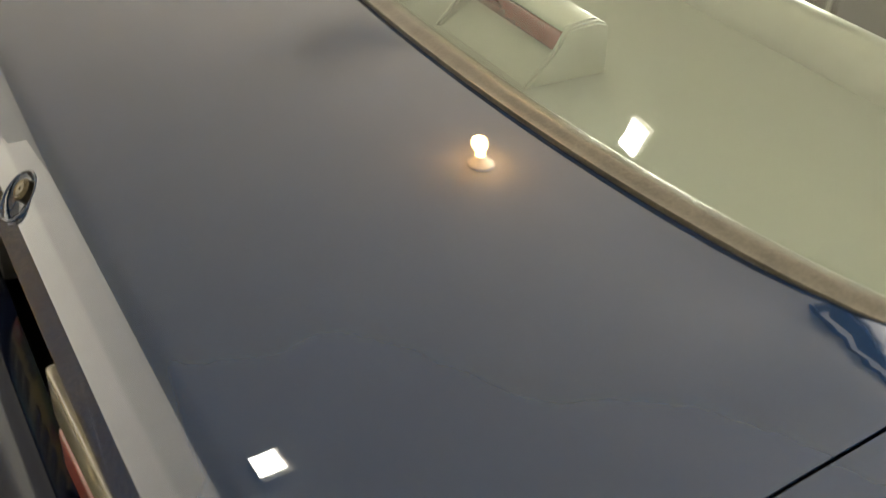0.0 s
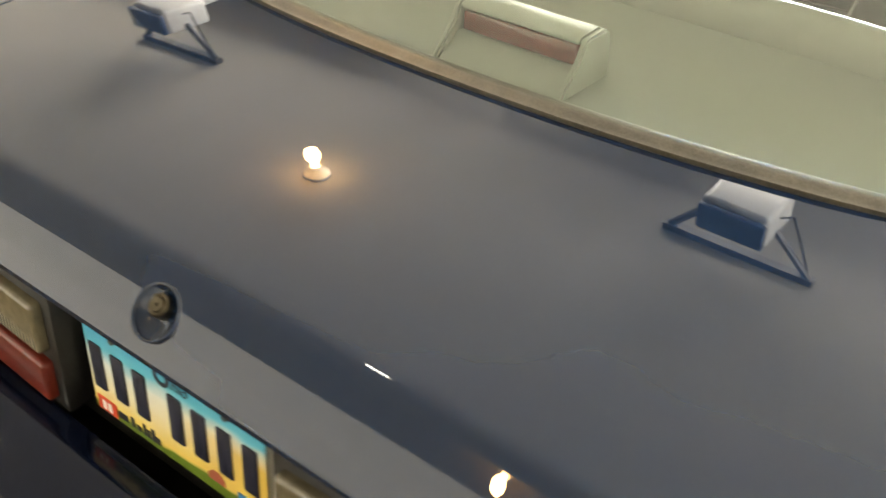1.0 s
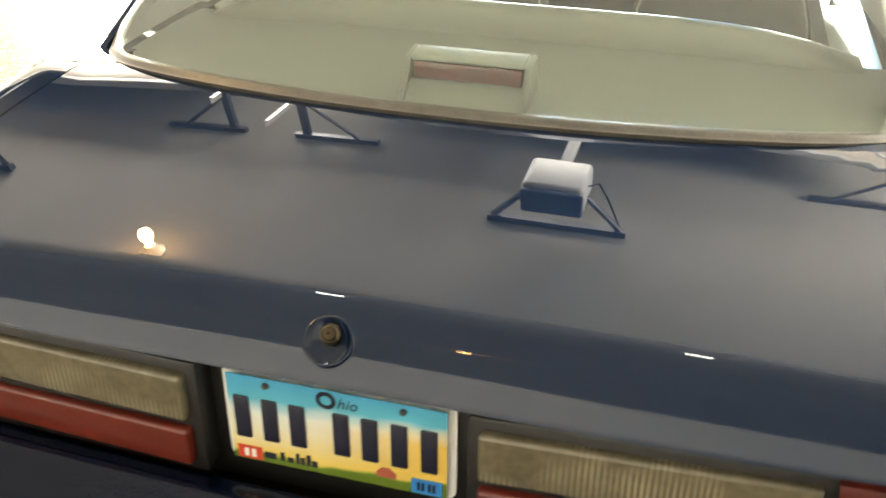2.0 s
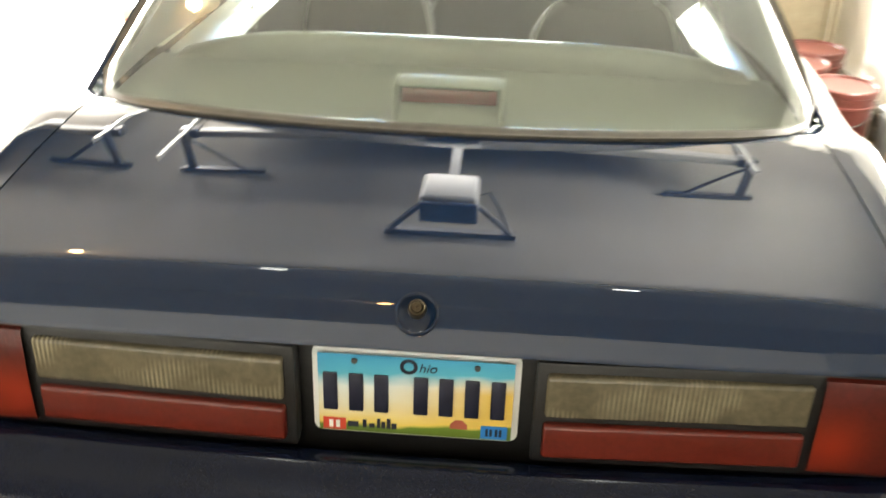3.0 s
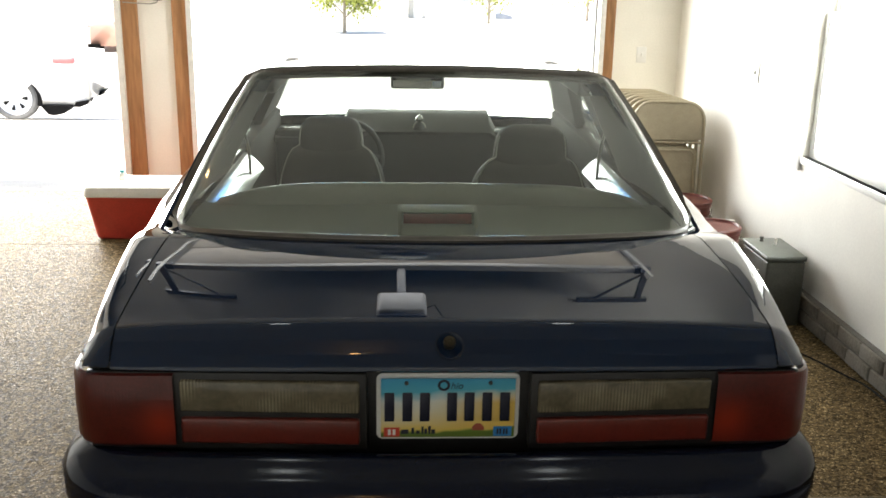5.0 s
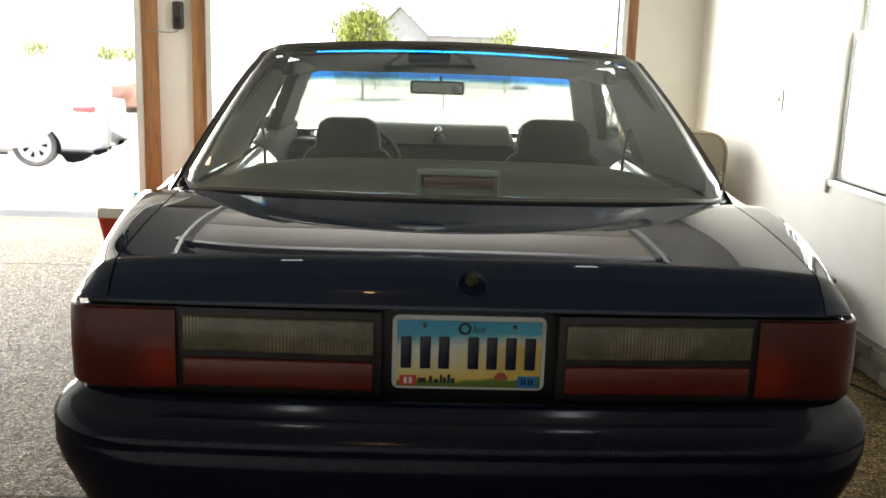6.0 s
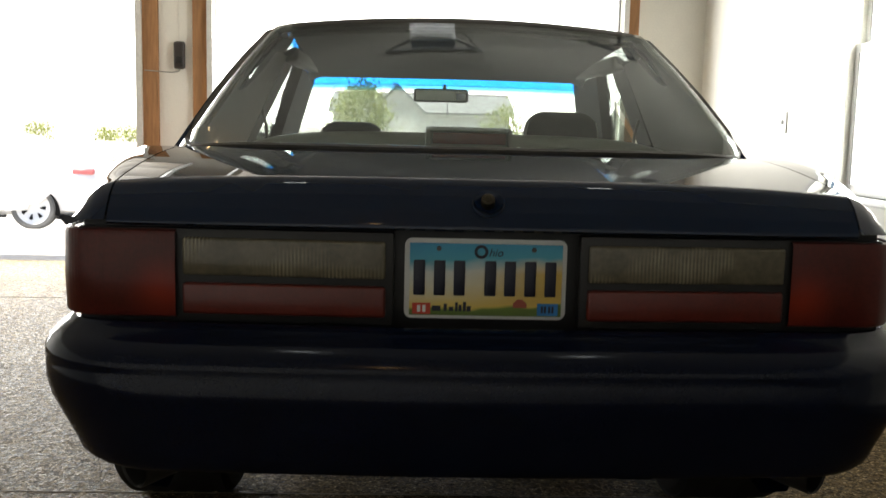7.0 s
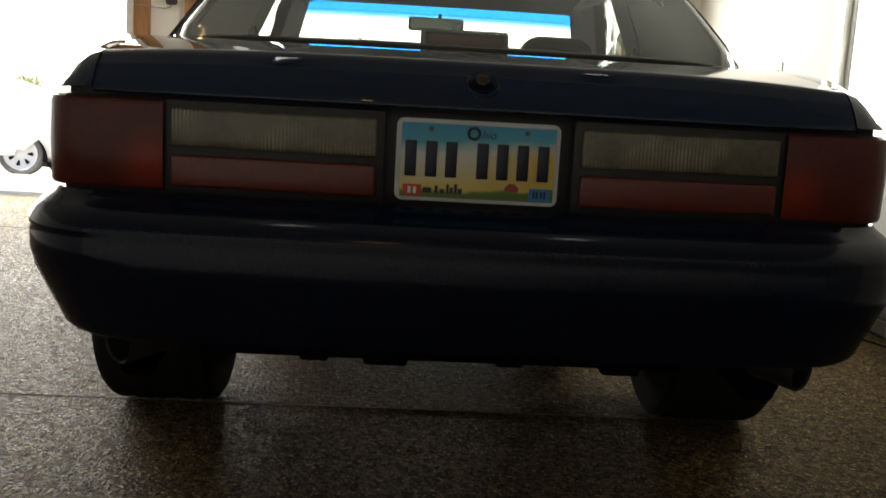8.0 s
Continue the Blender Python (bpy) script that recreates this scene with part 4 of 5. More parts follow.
# roof
def roof_f(u, v):
    s = 2 * u - 1
    a = glass_top(s) + Vector((0, 0.012, 0.004))
    b = Vector((0.585 * s, 2.30 - 0.04 * s * s, 1.268 - 0.006 * s * s))
    p = a.lerp(b, v)
    p.z += 0.016 * math.sin(math.pi * v) * (1 - 0.5 * s * s)
    p.x *= 1 + 0.035 * math.sin(math.pi * v)
    if abs(s) > 0.93:
        k = (abs(s) - 0.93) / 0.07
        p.z -= 0.03 * k * k
    return p


part("roof", sheet(bmesh.new(), roof_f, 40, 16, 0.012), PAINT, coupe, "navy steel roof")
part("headliner", sheet(bmesh.new(), lambda u, v: Vector(roof_f(0.005 + 0.99 * u, 0.02 + 0.975 * v)) - Vector((0, 0, 0.028)), 20, 12, 0.008), HEADLINER, coupe, "grey cloth headliner")


def side_x(z):
    return 0.774 - (z - 0.955) / 0.31 * 0.191


def pillar(name, outline, s, depth=0.05, mat=PAINT, inset=0.0, label=""):
    bm = prism(bmesh.new(), outline, lambda y, z, d: (s * (side_x(z) - inset - d), y, z), depth)
    return part(name, bm, mat, coupe, label)


for s in (-1, 1):
    pillar("rear_pillar", [(0.83, 0.920), (1.27, 1.300), (1.54, 1.297), (1.52, 1.255), (1.12, 0.920)], s, 0.012, PAINT)
    def flank(u, v):
        a = glass_at(1, -0.12 + 1.12 * v) + Vector((0.012, 0, -0.006))
        b = Vector((side_x(0.92 + 0.38 * v), 0.80 + 0.47 * v, 0.925 + 0.375 * v))
        p = a.lerp(b, u)
        k = 0.006 * math.sin(math.pi * u) * v
        return (s * (p.x + k), p.y - k, p.z + k)

    bm = sheet(bmesh.new(), flank, 5, 12, 0.01)
    part("pillar_flank", bm, PAINT, coupe)
    def lining(u, v):
        a = glass_at(0.955, v) + Vector((0, 0.012, -0.012))
        b = Vector((0.700 - 0.155 * v, 1.46 - 0.10 * v, 0.955 + 0.295 * v))
        p = a.lerp(b, u)
        return (s * (p.x + 0.025 * math.sin(math.pi * u)), p.y, p.z)

    part("pillar_lining", sheet(bmesh.new(), lining, 12, 10, 0.006), HEADLINER, coupe, "grey pillar lining")
    pillar("centre_pillar", [(1.66, 0.955), (1.40, 1.265), (1.60, 1.268), (1.87, 0.955)], s, 0.035, CABIN_DARK, 0.004, "dark centre pillar")
    pillar("roof_rail", [(1.27, 1.262), (1.27, 1.300), (2.30, 1.262), (2.34, 1.222), (1.52, 1.255)], s, 0.05, PAINT)
    pillar("windscreen_pillar", [(1.86, 1.240), (1.88, 1.262), (2.36, 1.245), (3.24, 0.935), (2.56, 0.935)], s, 0.05, CABIN_DARK, 0.0, "dark windscreen pillar")
    bm = prism(bmesh.new(), [(1.13, 0.958), (1.53, 1.254), (1.89, 1.246), (1.85, 0.958)], lambda y, z, d: (s * (side_x(z) - 0.02 - d), y, z), 0.004)
    part("quarter_window", bm, GLASS, coupe).visible_shadow = False
    bm = prism(bmesh.new(), [(1.96, 0.958), (1.98, 1.245), (2.32, 1.225), (3.10, 0.958)], lambda y, z, d: (s * (side_x(z) - 0.02 - d), y, z), 0.004)
    part("door_window", bm, GLASS, coupe).visible_shadow = False
    part("door_lining", new_box(min(s * 0.70, s * 0.77), max(s * 0.70, s * 0.77), 1.0, 3.1, 0.36, 0.955, bevel=0.015), CABIN_DARK, coupe, "dark grey door lining")
    bm = sheet(bmesh.new(), lambda u, v: (s * (0.765 - 0.13 * v ** 0.8), 1.06 + 0.82 * u, 0.955 - 0.075 * v * v), 10, 6, 0.006)
    part("quarter_trim", bm, TRIM_GLOSS, coupe, "smooth grey trim below the quarter window")
    part("coat_hook_trim", new_box(min(s * 0.515, s * 0.57), max(s * 0.515, s * 0.57), 1.42, 2.24, 1.238, 1.285, bevel=0.012, seg=3), HEADLINER, coupe, "grey plastic rail trim")
    # seat belt hanging beside the centre pillar
    bm = bmesh.new()
    tube(bm, [(s * 0.672, 1.595, 1.070), (s * 0.668, 1.605, 1.086), (s * 0.660, 1.615, 1.075), (s * 0.652, 1.63, 1.03), (s * 0.650, 1.65, 0.96), (s * 0.652, 1.67, 0.85)], 0.006, 6)
    part("seat_belt", bm, HEADLINER, coupe, "grey seat belt")
    # mirror on the door
    bm = new_box(min(s * 0.79, s * 0.895), max(s * 0.79, s * 0.895), 2.86, 2.98, 0.90, 0.985, bevel=0.025, seg=3)
    dm = part("door_mirror", bm, PAINT, coupe, "navy door mirror")
    part("mirror_glass", new_box(min(s * 0.805, s * 0.88), max(s * 0.805, s * 0.88), 2.856, 2.862, 0.915, 0.97), MIRROR, dm)


# windscreen, with a blue shade band along its top
def screen_f(u, v):
    s = 2 * u - 1
    a = Vector((0.72 * s, 3.27 - 0.10 * s * s, 0.915))
    b = Vector((0.575 * s, 2.315 - 0.04 * s * s, 1.258 - 0.01 * s * s))
    return a.lerp(b, v)


part("windscreen", sheet(bmesh.new(), lambda u, v: screen_f(u, v * 0.80), 20, 6, 0.005), WINDSCREEN, coupe, "clear windscreen").visible_shadow = False
part("shade_band", sheet(bmesh.new(), lambda u, v: screen_f(u, 0.86 + v * 0.14), 20, 3, 0.005), BLUE_BAND, coupe, "blue tinted shade band").visible_shadow = False

for lo, hi, tint in ((0.80, 0.83, (0.55, 0.82, 0.92)), (0.83, 0.86, (0.25, 0.6, 0.86))):
    part("shade_fade", sheet(bmesh.new(), lambda u, v: screen_f(u, lo + v * (hi - lo)), 20, 2, 0.005), glass("pale_blue_fade", tint), coupe, "fading edge of the blue band").visible_shadow = False

# bonnet and nose
part("bonnet", sheet(bmesh.new(), lambda u, v: (0.695 * (2 * u - 1), 3.16 + 1.22 * v, curve_through(3.16 + 1.22 * v, [(3.1, 0.91), (3.8, 0.855), (4.4, 0.765)]) + 0.012 * (1 - (2 * u - 1) ** 2)), 16, 12, 0.012), PAINT, coupe, "navy bonnet")
# front bumper drawn extra deep to keep daylight from under the car
part("front_bumper", new_box(-0.80, 0.80, 4.26, 4.44, 0.05, 0.755, bevel=0.06, seg=4), BUMPER_PAINT, coupe, "navy front bumper")

# ---- cabin
def shelf_f(u, v):
    s = 2 * u - 1
    y0 = glass_base(s).y + 0.02
    return (0.70 * s, y0 + (1.0 - y0) * v, 0.966 - 0.008 * s * s + 0.004 * math.sin(v * 3))


part("parcel_shelf", sheet(bmesh.new(), shelf_f, 24, 8, 0.02), SHELF, coupe, "grey-beige carpeted parcel shelf")
bm = bmesh.new()
sheet(bm, lambda u, v: ((-0.655 + 1.31 * u), 0.955 + 0.055 * (1 - math.cos(math.pi * v)), 0.960 + 0.062 * math.sin(math.pi * v) * (1 - 0.95 * abs(2 * u - 1) ** 5)), 40, 10)
part("rear_seat_top", bm, SEAT_TOP, coupe, "padded top of the rear seat back")
part("rear_seat_back", new_box(-0.60, 0.60, 1.0, 1.12, 0.42, 0.975, bevel=0.03, seg=3), CLOTH, coupe, "dark grey rear seat back")
part("rear_seat_cushion", new_box(-0.60, 0.60, 1.08, 1.52, 0.36, 0.52, bevel=0.04, seg=3), CLOTH, coupe)

# third brake lamp on the shelf
def brake_lamp():
    """A hood with cheeks round a lens set back under its brow."""
    bm = bmesh.new()
    side = [(0.550, 0.966), (0.594, 1.014), (0.602, 1.031), (0.612, 1.038), (0.654, 1.041), (0.668, 1.036), (0.674, 1.022), (0.680, 0.966)]
    for s in (-1, 1):
        prism(bm, side, lambda a, b, d: (s * (0.107 - d), a, b), 0.010)
    prism(bm, side[2:] + [(0.668, 0.966), (0.662, 1.018), (0.652, 1.029), (0.612, 1.0285)], lambda a, b, d: (-0.0972 + d, a, b), 0.1944)
    box(bm, -0.0972, 0.0972, 0.634, 0.640, 0.966, 1.027)
    bmesh.ops.bevel(bm, geom=[e for e in bm.edges if e.calc_face_angle(0) > 0.6], offset=0.003, segments=2, affect="EDGES")
    h = part("stop_lamp_housing", bm, SHELF_PLASTIC, coupe, "grey-beige hooded housing of the high stop lamp")
    part("stop_lens", new_box(-0.092, 0.092, 0.606, 0.632, 0.999, 1.0275, bevel=0.003), LENS_HIGH, h, "red stop lens")
    part("lamp_sill", prism(bmesh.new(), [(0.556, 0.966), (0.633, 0.966), (0.633, 0.997), (0.601, 0.997)], lambda a, b, d: (-0.0968 + d, a, b), 0.1936), SHELF_PLASTIC, h)


brake_lamp()


def front_seat(x, dy, dz):
    def bolster(table, y, z0, z1, t, lean):
        """A padded upright of half-widths by height, rounded at its rims."""
        def f(u, v):
            a = 2 * math.pi * u
            k = abs(math.cos(a)) ** 0.6 * (1 if math.cos(a) > 0 else -1)
            q = abs(math.sin(a)) ** 0.6 * (1 if math.sin(a) > 0 else -1)
            h = max(0.0, (v - 0.72) / 0.28)
            e = max(0.04, (1 - h ** 2.4)) ** 0.5
            z = z0 + (z1 - z0) * v
            return (x + curve_through(z - dz, table) * k * (0.55 + 0.45 * e), y - lean * v + t * q * e, z)

        bm = sheet(bmesh.new(), f, 36, 30)
        bmesh.ops.remove_doubles(bm, verts=bm.verts, dist=0.0005)
        bmesh.ops.holes_fill(bm, edges=bm.edges, sides=0)
        return bm

    back = [(0.40, 0.235), (0.70, 0.240), (0.82, 0.224), (0.89, 0.203), (0.935, 0.182), (0.97, 0.150), (1.0, 0.125)]
    seat = part("front_seat", bolster(back, 1.93 + dy, 0.42, 0.985 + dz, 0.075, 0.08), CLOTH, coupe, "dark grey cloth bucket seat")
    rest = [(0.88, 0.130), (0.96, 0.137), (1.02, 0.132), (1.06, 0.120), (1.10, 0.105)]
    part("headrest", bolster(rest, 1.86 + dy, 0.90 + dz, 1.082 + dz, 0.055, 0.02), CLOTH, seat)
    part("cushion", new_box(x - 0.25, x + 0.25, 1.85 + dy, 2.36 + dy, 0.36, 0.50, bevel=0.05, seg=4), CLOTH, seat)
    bm = bmesh.new()
    for s in (-1, 1):
        line = [(z, curve_through(z, back) - 0.012) for z in (0.55, 0.70, 0.78, 0.84, 0.88, 0.92, 0.945)] + [(z, curve_through(z, rest) - 0.006) for z in (0.965, 0.99, 1.02, 1.045)]
        tube(bm, [(x + s * w, 1.825 + dy - 0.02 * (z - 0.55), z + dz) for z, w in line], 0.0032, 6)
    part("piping", bm, PIPING, seat, "pale grey seam piping")


front_seat(-0.385, 0.34, -0.035)
front_seat(0.394, -0.17, 0.018)


def dash_f(u, v):
    x = -0.70 + 1.4 * u
    h = 0.965 if abs(x) < 0.355 else (0.865 if abs(x) > 0.40 else 0.965 - 0.10 * (abs(x) - 0.355) / 0.045)
    return (x, 2.78 + 0.36 * v, 0.84 + (h - 0.84) * math.sin(math.pi * min(1, 0.15 + 0.9 * v) * 0.75))


bm = sheet(bmesh.new(), dash_f, 56, 10, 0.02)
dash = part("dashboard", bm, DASH, coupe, "dark grey dashboard")
part("dash_face", new_box(-0.70, 0.70, 2.80, 2.90, 0.45, 0.89, bevel=0.03), DASH, dash)
bm = bmesh.new()
tube(bm, [(-0.36 + 0.185 * math.cos(a), 2.55 + 0.07 * math.sin(a), 0.80 + 0.165 * math.sin(a)) for a in [2 * math.pi * k / 40 for k in range(41)]], 0.013)
rod(bm, (-0.36, 2.56, 0.80), (-0.36, 2.85, 0.72), 0.03)
rod(bm, (-0.54, 2.55, 0.80), (-0.18, 2.55, 0.80), 0.014)
part("steering_wheel", bm, DASH, coupe, "dark three-spoke steering wheel")
bm = new_box(-0.134, 0.102, 2.39, 2.42, 1.140, 1.197, bevel=0.012, seg=3)
rv = part("inner_mirror", bm, BLACK_TRIM, coupe, "black rear-view mirror")
part("mirror_glass", new_box(-0.124, 0.092, 2.387, 2.391, 1.147, 1.190), MIRROR, rv)
part("mirror_stalk", rod(bmesh.new(), (0, 2.41, 1.18), (0, 2.43, 1.212), 0.008), BLACK_TRIM, rv)
bm = lathe(bmesh.new(), [(0, 0), (0.030, 0.0), (0.030, 0.006), (0.024, 0.026), (0.012, 0.036), (0.0, 0.037)], 24, Matrix.Translation((0.006, 2.808, 0.893)))
compass = part("dash_compass", bm, DASH, dash, "small dark compass standing on the dashboard")
bm = tube(bmesh.new(), [(0.006 + 0.030 * math.cos(a), 2.795, 0.900 + 0.034 * math.sin(a)) for a in [math.pi * k / 14 for k in range(15)]], 0.0022, 8)
part("rim", bm, PIPING, compass, "pale rim")
bm = bmesh.new()
bmesh.ops.create_uvsphere(bm, u_segments=20, v_segments=12, radius=0.020, matrix=Matrix.Translation((0.006, 2.808, 0.943)))
part("dome", bm, CHROME, compass, "shiny round dome")
part("tag", new_box(0.050, 0.088, 2.384, 2.3868, 1.150, 1.176, bevel=0.001), WHITE_VINYL, rv, "small pale tag at the mirror's corner")
part("cord", rod(bmesh.new(), (0.012, 2.40, 1.142), (0.012, 2.40, 1.075), 0.0016, seg=6), BLACK_TRIM, rv, "thin dark hanging cord")
part("cabin_floor", new_box(-0.72, 0.72, 0.95, 3.1, 0.33, 0.36), DASH, coupe)

# ---------------------------------------------------------------- things in the garage
def cooler(x0, x1, y0, y1, h):
    t = thing("cooler", "red plastic cooler with a white lid on the floor", "cooler")
    cx, cy = (x0 + x1) / 2, (y0 + y1) / 2

    def ring(k, z):
        a, b = (x1 - x0) / 2 * k, (y1 - y0) / 2 - (x1 - x0) / 2 * (1 - k)
        out = []
        for q in range(4):
            for j in range(5):
                an = math.pi / 2 * (q + j / 4)
                r = 0.035
                sx, sy = (1 if q in (0, 3) else -1), (1 if q in (0, 1) else -1)
                out.append((cx + sx * (a - r) + r * math.cos(an), cy + sy * (b - r) + r * math.sin(an), z))
        return out

    def stack(levels):
        bm = bmesh.new()
        rings = [[bm.verts.new(p) for p in ring(k, z)] for k, z in levels]
        for a, b in zip(rings, rings[1:]):
            for i in range(len(a)):
                bm.faces.new((a[i], a[(i + 1) % len(a)], b[(i + 1) % len(a)], b[i]))
        bm.faces.new(rings[0][::-1])
        bm.faces.new(rings[-1])
        return bm

    body = part("body", stack([(0.80, 0.0), (0.84, 0.012), (0.97, h * 0.79), (0.975, h * 0.805)]), COOLER_RED, t, "red tapered body")
    part("lid", stack([(0.985, h * 0.805), (1.0, h * 0.815), (1.0, h * 0.91), (0.99, h * 0.93), (0.985, h * 0.985), (0.95, h)]), COOLER_WHITE, t, "white hinged lid")
    bm = bmesh.new()
    tube(bm, [(x1 - 0.005, cy - 0.10, h * 0.66), (x1 + 0.03, cy - 0.10, h * 0.62), (x1 + 0.03, cy + 0.10, h * 0.62), (x1 - 0.005, cy + 0.10, h * 0.66)], 0.010)
    part("handle", bm, COOLER_WHITE, body, "white swing handle")
    return t


cooler(-2.06, -1.42, 4.06, 4.44, 0.352)

# a small bottle on the cooler
t = thing("bottle", "small white bottle with a teal cap standing on the cooler", "bottle")
m = Matrix.Translation((-1.87, 4.30, 0.352))
part("body", lathe(bmesh.new(), [(0, 0), (0.026, 0.0), (0.028, 0.004), (0.028, 0.03), (0.020, 0.042), (0.012, 0.046), (0.0, 0.046)], 20, m), COOLER_WHITE, t)
part("cap", lathe(bmesh.new(), [(0.012, 0.046), (0.016, 0.047), (0.016, 0.064), (0.0, 0.066)], 20, m), material("teal_plastic", (0.03, 0.3, 0.32), 0.4), t, "teal cap")


def folding_chair(m):
    """A folded steel chair, upright; x across, z up, its face to -y."""
    t = thing("folding_chair", "folded beige steel chair leaning in a row at the wall", "chair", "folding chairs")
    W, H = 0.225, 0.90

    def arch(w, z0, z1, y, r=0.12):
        pts = [(-w, y, z0), (-w, y, z1 - r)]
        pts += [(-w + r - r * math.cos(a), y, z1 - r + r * math.sin(a)) for a in [math.pi / 2 * k / 6 for k in range(1, 7)]]
        pts += [(w - r + r * math.sin(a), y, z1 - r + r * math.cos(a)) for a in [math.pi / 2 * k / 6 for k in range(0, 7)]]
        pts += [(w, y, z0)]
        return pts

    part("back_frame", tube(bmesh.new(), arch(W, 0.0, H, 0.0), 0.012), CHAIR, t)
    part("rear_leg_frame", tube(bmesh.new(), arch(W - 0.03, 0.01, 0.60, 0.026, 0.05), 0.010), CHAIR, t)

    def plate(w, z0, z1, y, r, bow):
        out = [(-w, z0), (w, z0)]
        out += [(w - r + r * math.cos(a), z1 - r + r * math.sin(a)) for a in [math.pi / 2 * k / 6 for k in range(7)]]
        out += [(-w + r - r * math.sin(a), z1 - r + r * math.cos(a)) for a in [math.pi / 2 * k / 6 for k in range(7)]]
        return prism(bmesh.new(), out, lambda a, b, d: (a, y + d - bow * (1 - (a / w) ** 2), b), 0.006)

    part("backrest", plate(W - 0.012, 0.66, H - 0.010, -0.002, 0.10, 0.02), CHAIR, t)
    part("seat", plate(W - 0.035, 0.20, 0.61, 0.012, 0.05, 0.012), CHAIR, t)
    bm = bmesh.new()
    rim = [(-W + 0.045, 0.0, 0.22), (-W + 0.045, 0.0, 0.56), (-W + 0.075, 0.0, 0.59), (W - 0.075, 0.0, 0.59), (W - 0.045, 0.0, 0.56), (W - 0.045, 0.0, 0.22)]
    part("seat_rim", tube(bm, rim, 0.007), CHAIR, t)
    for z in (0.12, 0.64):
        part("cross_bar", rod(bmesh.new(), (-W, 0.0, z), (W, 0.0, z), 0.007, seg=10), CHAIR, t)
    for x in (-W, W):
        part("foot", lathe(bmesh.new(), [(0, 0), (0.015, 0.0), (0.016, 0.02), (0.013, 0.024), (0, 0.024)], 12, Matrix.Translation((x, 0, 0))), RUBBER, t, "black rubber foot")
    t.matrix_world = m
    return t


first = folding_chair(pose(1.655, 4.20, 0.0, -3, 0, -4))
for k in range(1, 8):
    copy_thing(first, pose(1.655 - 0.012 * k, 4.20 + 0.085 * k, 0.0, -3, 0, -4 + 0.6 * (k % 3)))


def pail(x, y, z0=0.0, label="rust-red plastic pail with a lid on the floor"):
    t = thing("pail", label, "pail", "pails")
    m = Matrix.Translation((x, y, z0))
    part("body", lathe(bmesh.new(), [(0, 0), (0.125, 0.0), (0.128, 0.006), (0.143, 0.27), (0.149, 0.272), (0.149, 0.283), (0.143, 0.285), (0.144, 0.312), (0.15, 0.314), (0.15, 0.326), (0.144, 0.33)], 36, m), PAIL, t)
    part("lid", lathe(bmesh.new(), [(0.148, 0.326), (0.154, 0.33), (0.156, 0.352), (0.152, 0.358), (0.140, 0.358), (0.136, 0.348), (0.0, 0.346)], 36, m), PAIL, t)
    bm = tube(bmesh.new(), [(x + 0.155 * math.cos(a), y + 0.155 * math.sin(a), z0 + 0.30 - 0.10 * math.sin((a - 3.4) / 2.6 * math.pi)) for a in [3.4 + 2.6 * k / 16 for k in range(17)]], 0.0025, 6)
    part("handle", bm, STEEL, t, "thin wire handle")
    return t


pail(1.66, 3.22)
pail(1.54, 3.58)
pail(1.70, 3.86, 0.0, "rust-red plastic pail behind the others")

t = thing("white_jug", "white plastic jug between the pails and the wall", "jug")
m = Matrix.Translation((1.865, 3.50, 0))
part("body", lathe(bmesh.new(), [(0, 0), (0.05, 0.0), (0.055, 0.008), (0.055, 0.20), (0.04, 0.25), (0.018, 0.275), (0.018, 0.29), (0, 0.29)], 24, m), COOLER_WHITE, t)
part("cap", lathe(bmesh.new(), [(0.020, 0.285), (0.022, 0.29), (0.022, 0.31), (0, 0.312)], 18, m), COOLER_WHITE, t)

# dark tool case by the curb
t = thing("tool_case", "charcoal case with a pale lid beside the block curb", "case")
part("body", new_box(1.73, 1.925, 2.58, 2.92, 0.0, 0.335, bevel=0.012, seg=3), BIN, t)
part("lid", new_box(1.722, 1.930, 2.572, 2.928, 0.337, 0.365, bevel=0.010, seg=3), varied(material("grey_green_plastic", (0.09, 0.10, 0.085), 0.4), 20, 0.15), t, "grey-green lid")
bm = tube(bmesh.new(), [(1.722, 2.66, 0.27), (1.705, 2.66, 0.265), (1.70, 2.69, 0.12), (1.715, 2.69, 0.09)], 0.006)
part("latch", bm, CHROME, t, "bright metal latch")
part("knob", lathe(bmesh.new(), [(0.012, 0), (0.008, 0.01), (0.012, 0.022), (0, 0.026)], 14, Matrix.Translation((1.80, 2.86, 0.365))), BIN, t)
part("knob", lathe(bmesh.new(), [(0.008, 0), (0.008, 0.03), (0, 0.034)], 14, Matrix.Translation((1.85, 2.80, 0.365))), COOLER_WHITE, t)

# cord on the floor
cord = thing("extension_cord", "thin black cord lying along the floor by the curb", "cord")
pts = [(1.60, 2.62), (1.68, 2.45), (1.74, 2.31), (1.775, 2.22), (1.82, 2.12), (1.88, 1.98), (1.92, 1.86), (1.93, 1.70), (1.92, 1.3), (1.925, 0.6)]
fine = []
for k in range(len(pts) - 1):
    for j in range(6):
        u = j / 6
        fine.append((pts[k][0] * (1 - u) + pts[k + 1][0] * u + 0.006 * math.sin(k * 2.1 + u * 3), pts[k][1] * (1 - u) + pts[k + 1][1] * u, 0.0045))
part("cable", tube(bmesh.new(), fine, 0.0045, 8), RUBBER, cord)

# receiver on the pier between the bays, with its wire
t = thing("wall_receiver", "dark brown opener receiver with a wire on the wall", "receiver")
bm = new_box(-1.845, -1.765, WALL_Y - 0.05, WALL_Y - 0.001, 1.44, 1.635, bevel=0.018, seg=3)
body = part("case", bm, varied(material("dark_brown_plastic", (0.04, 0.032, 0.03), 0.4), 30, 0.2), t)
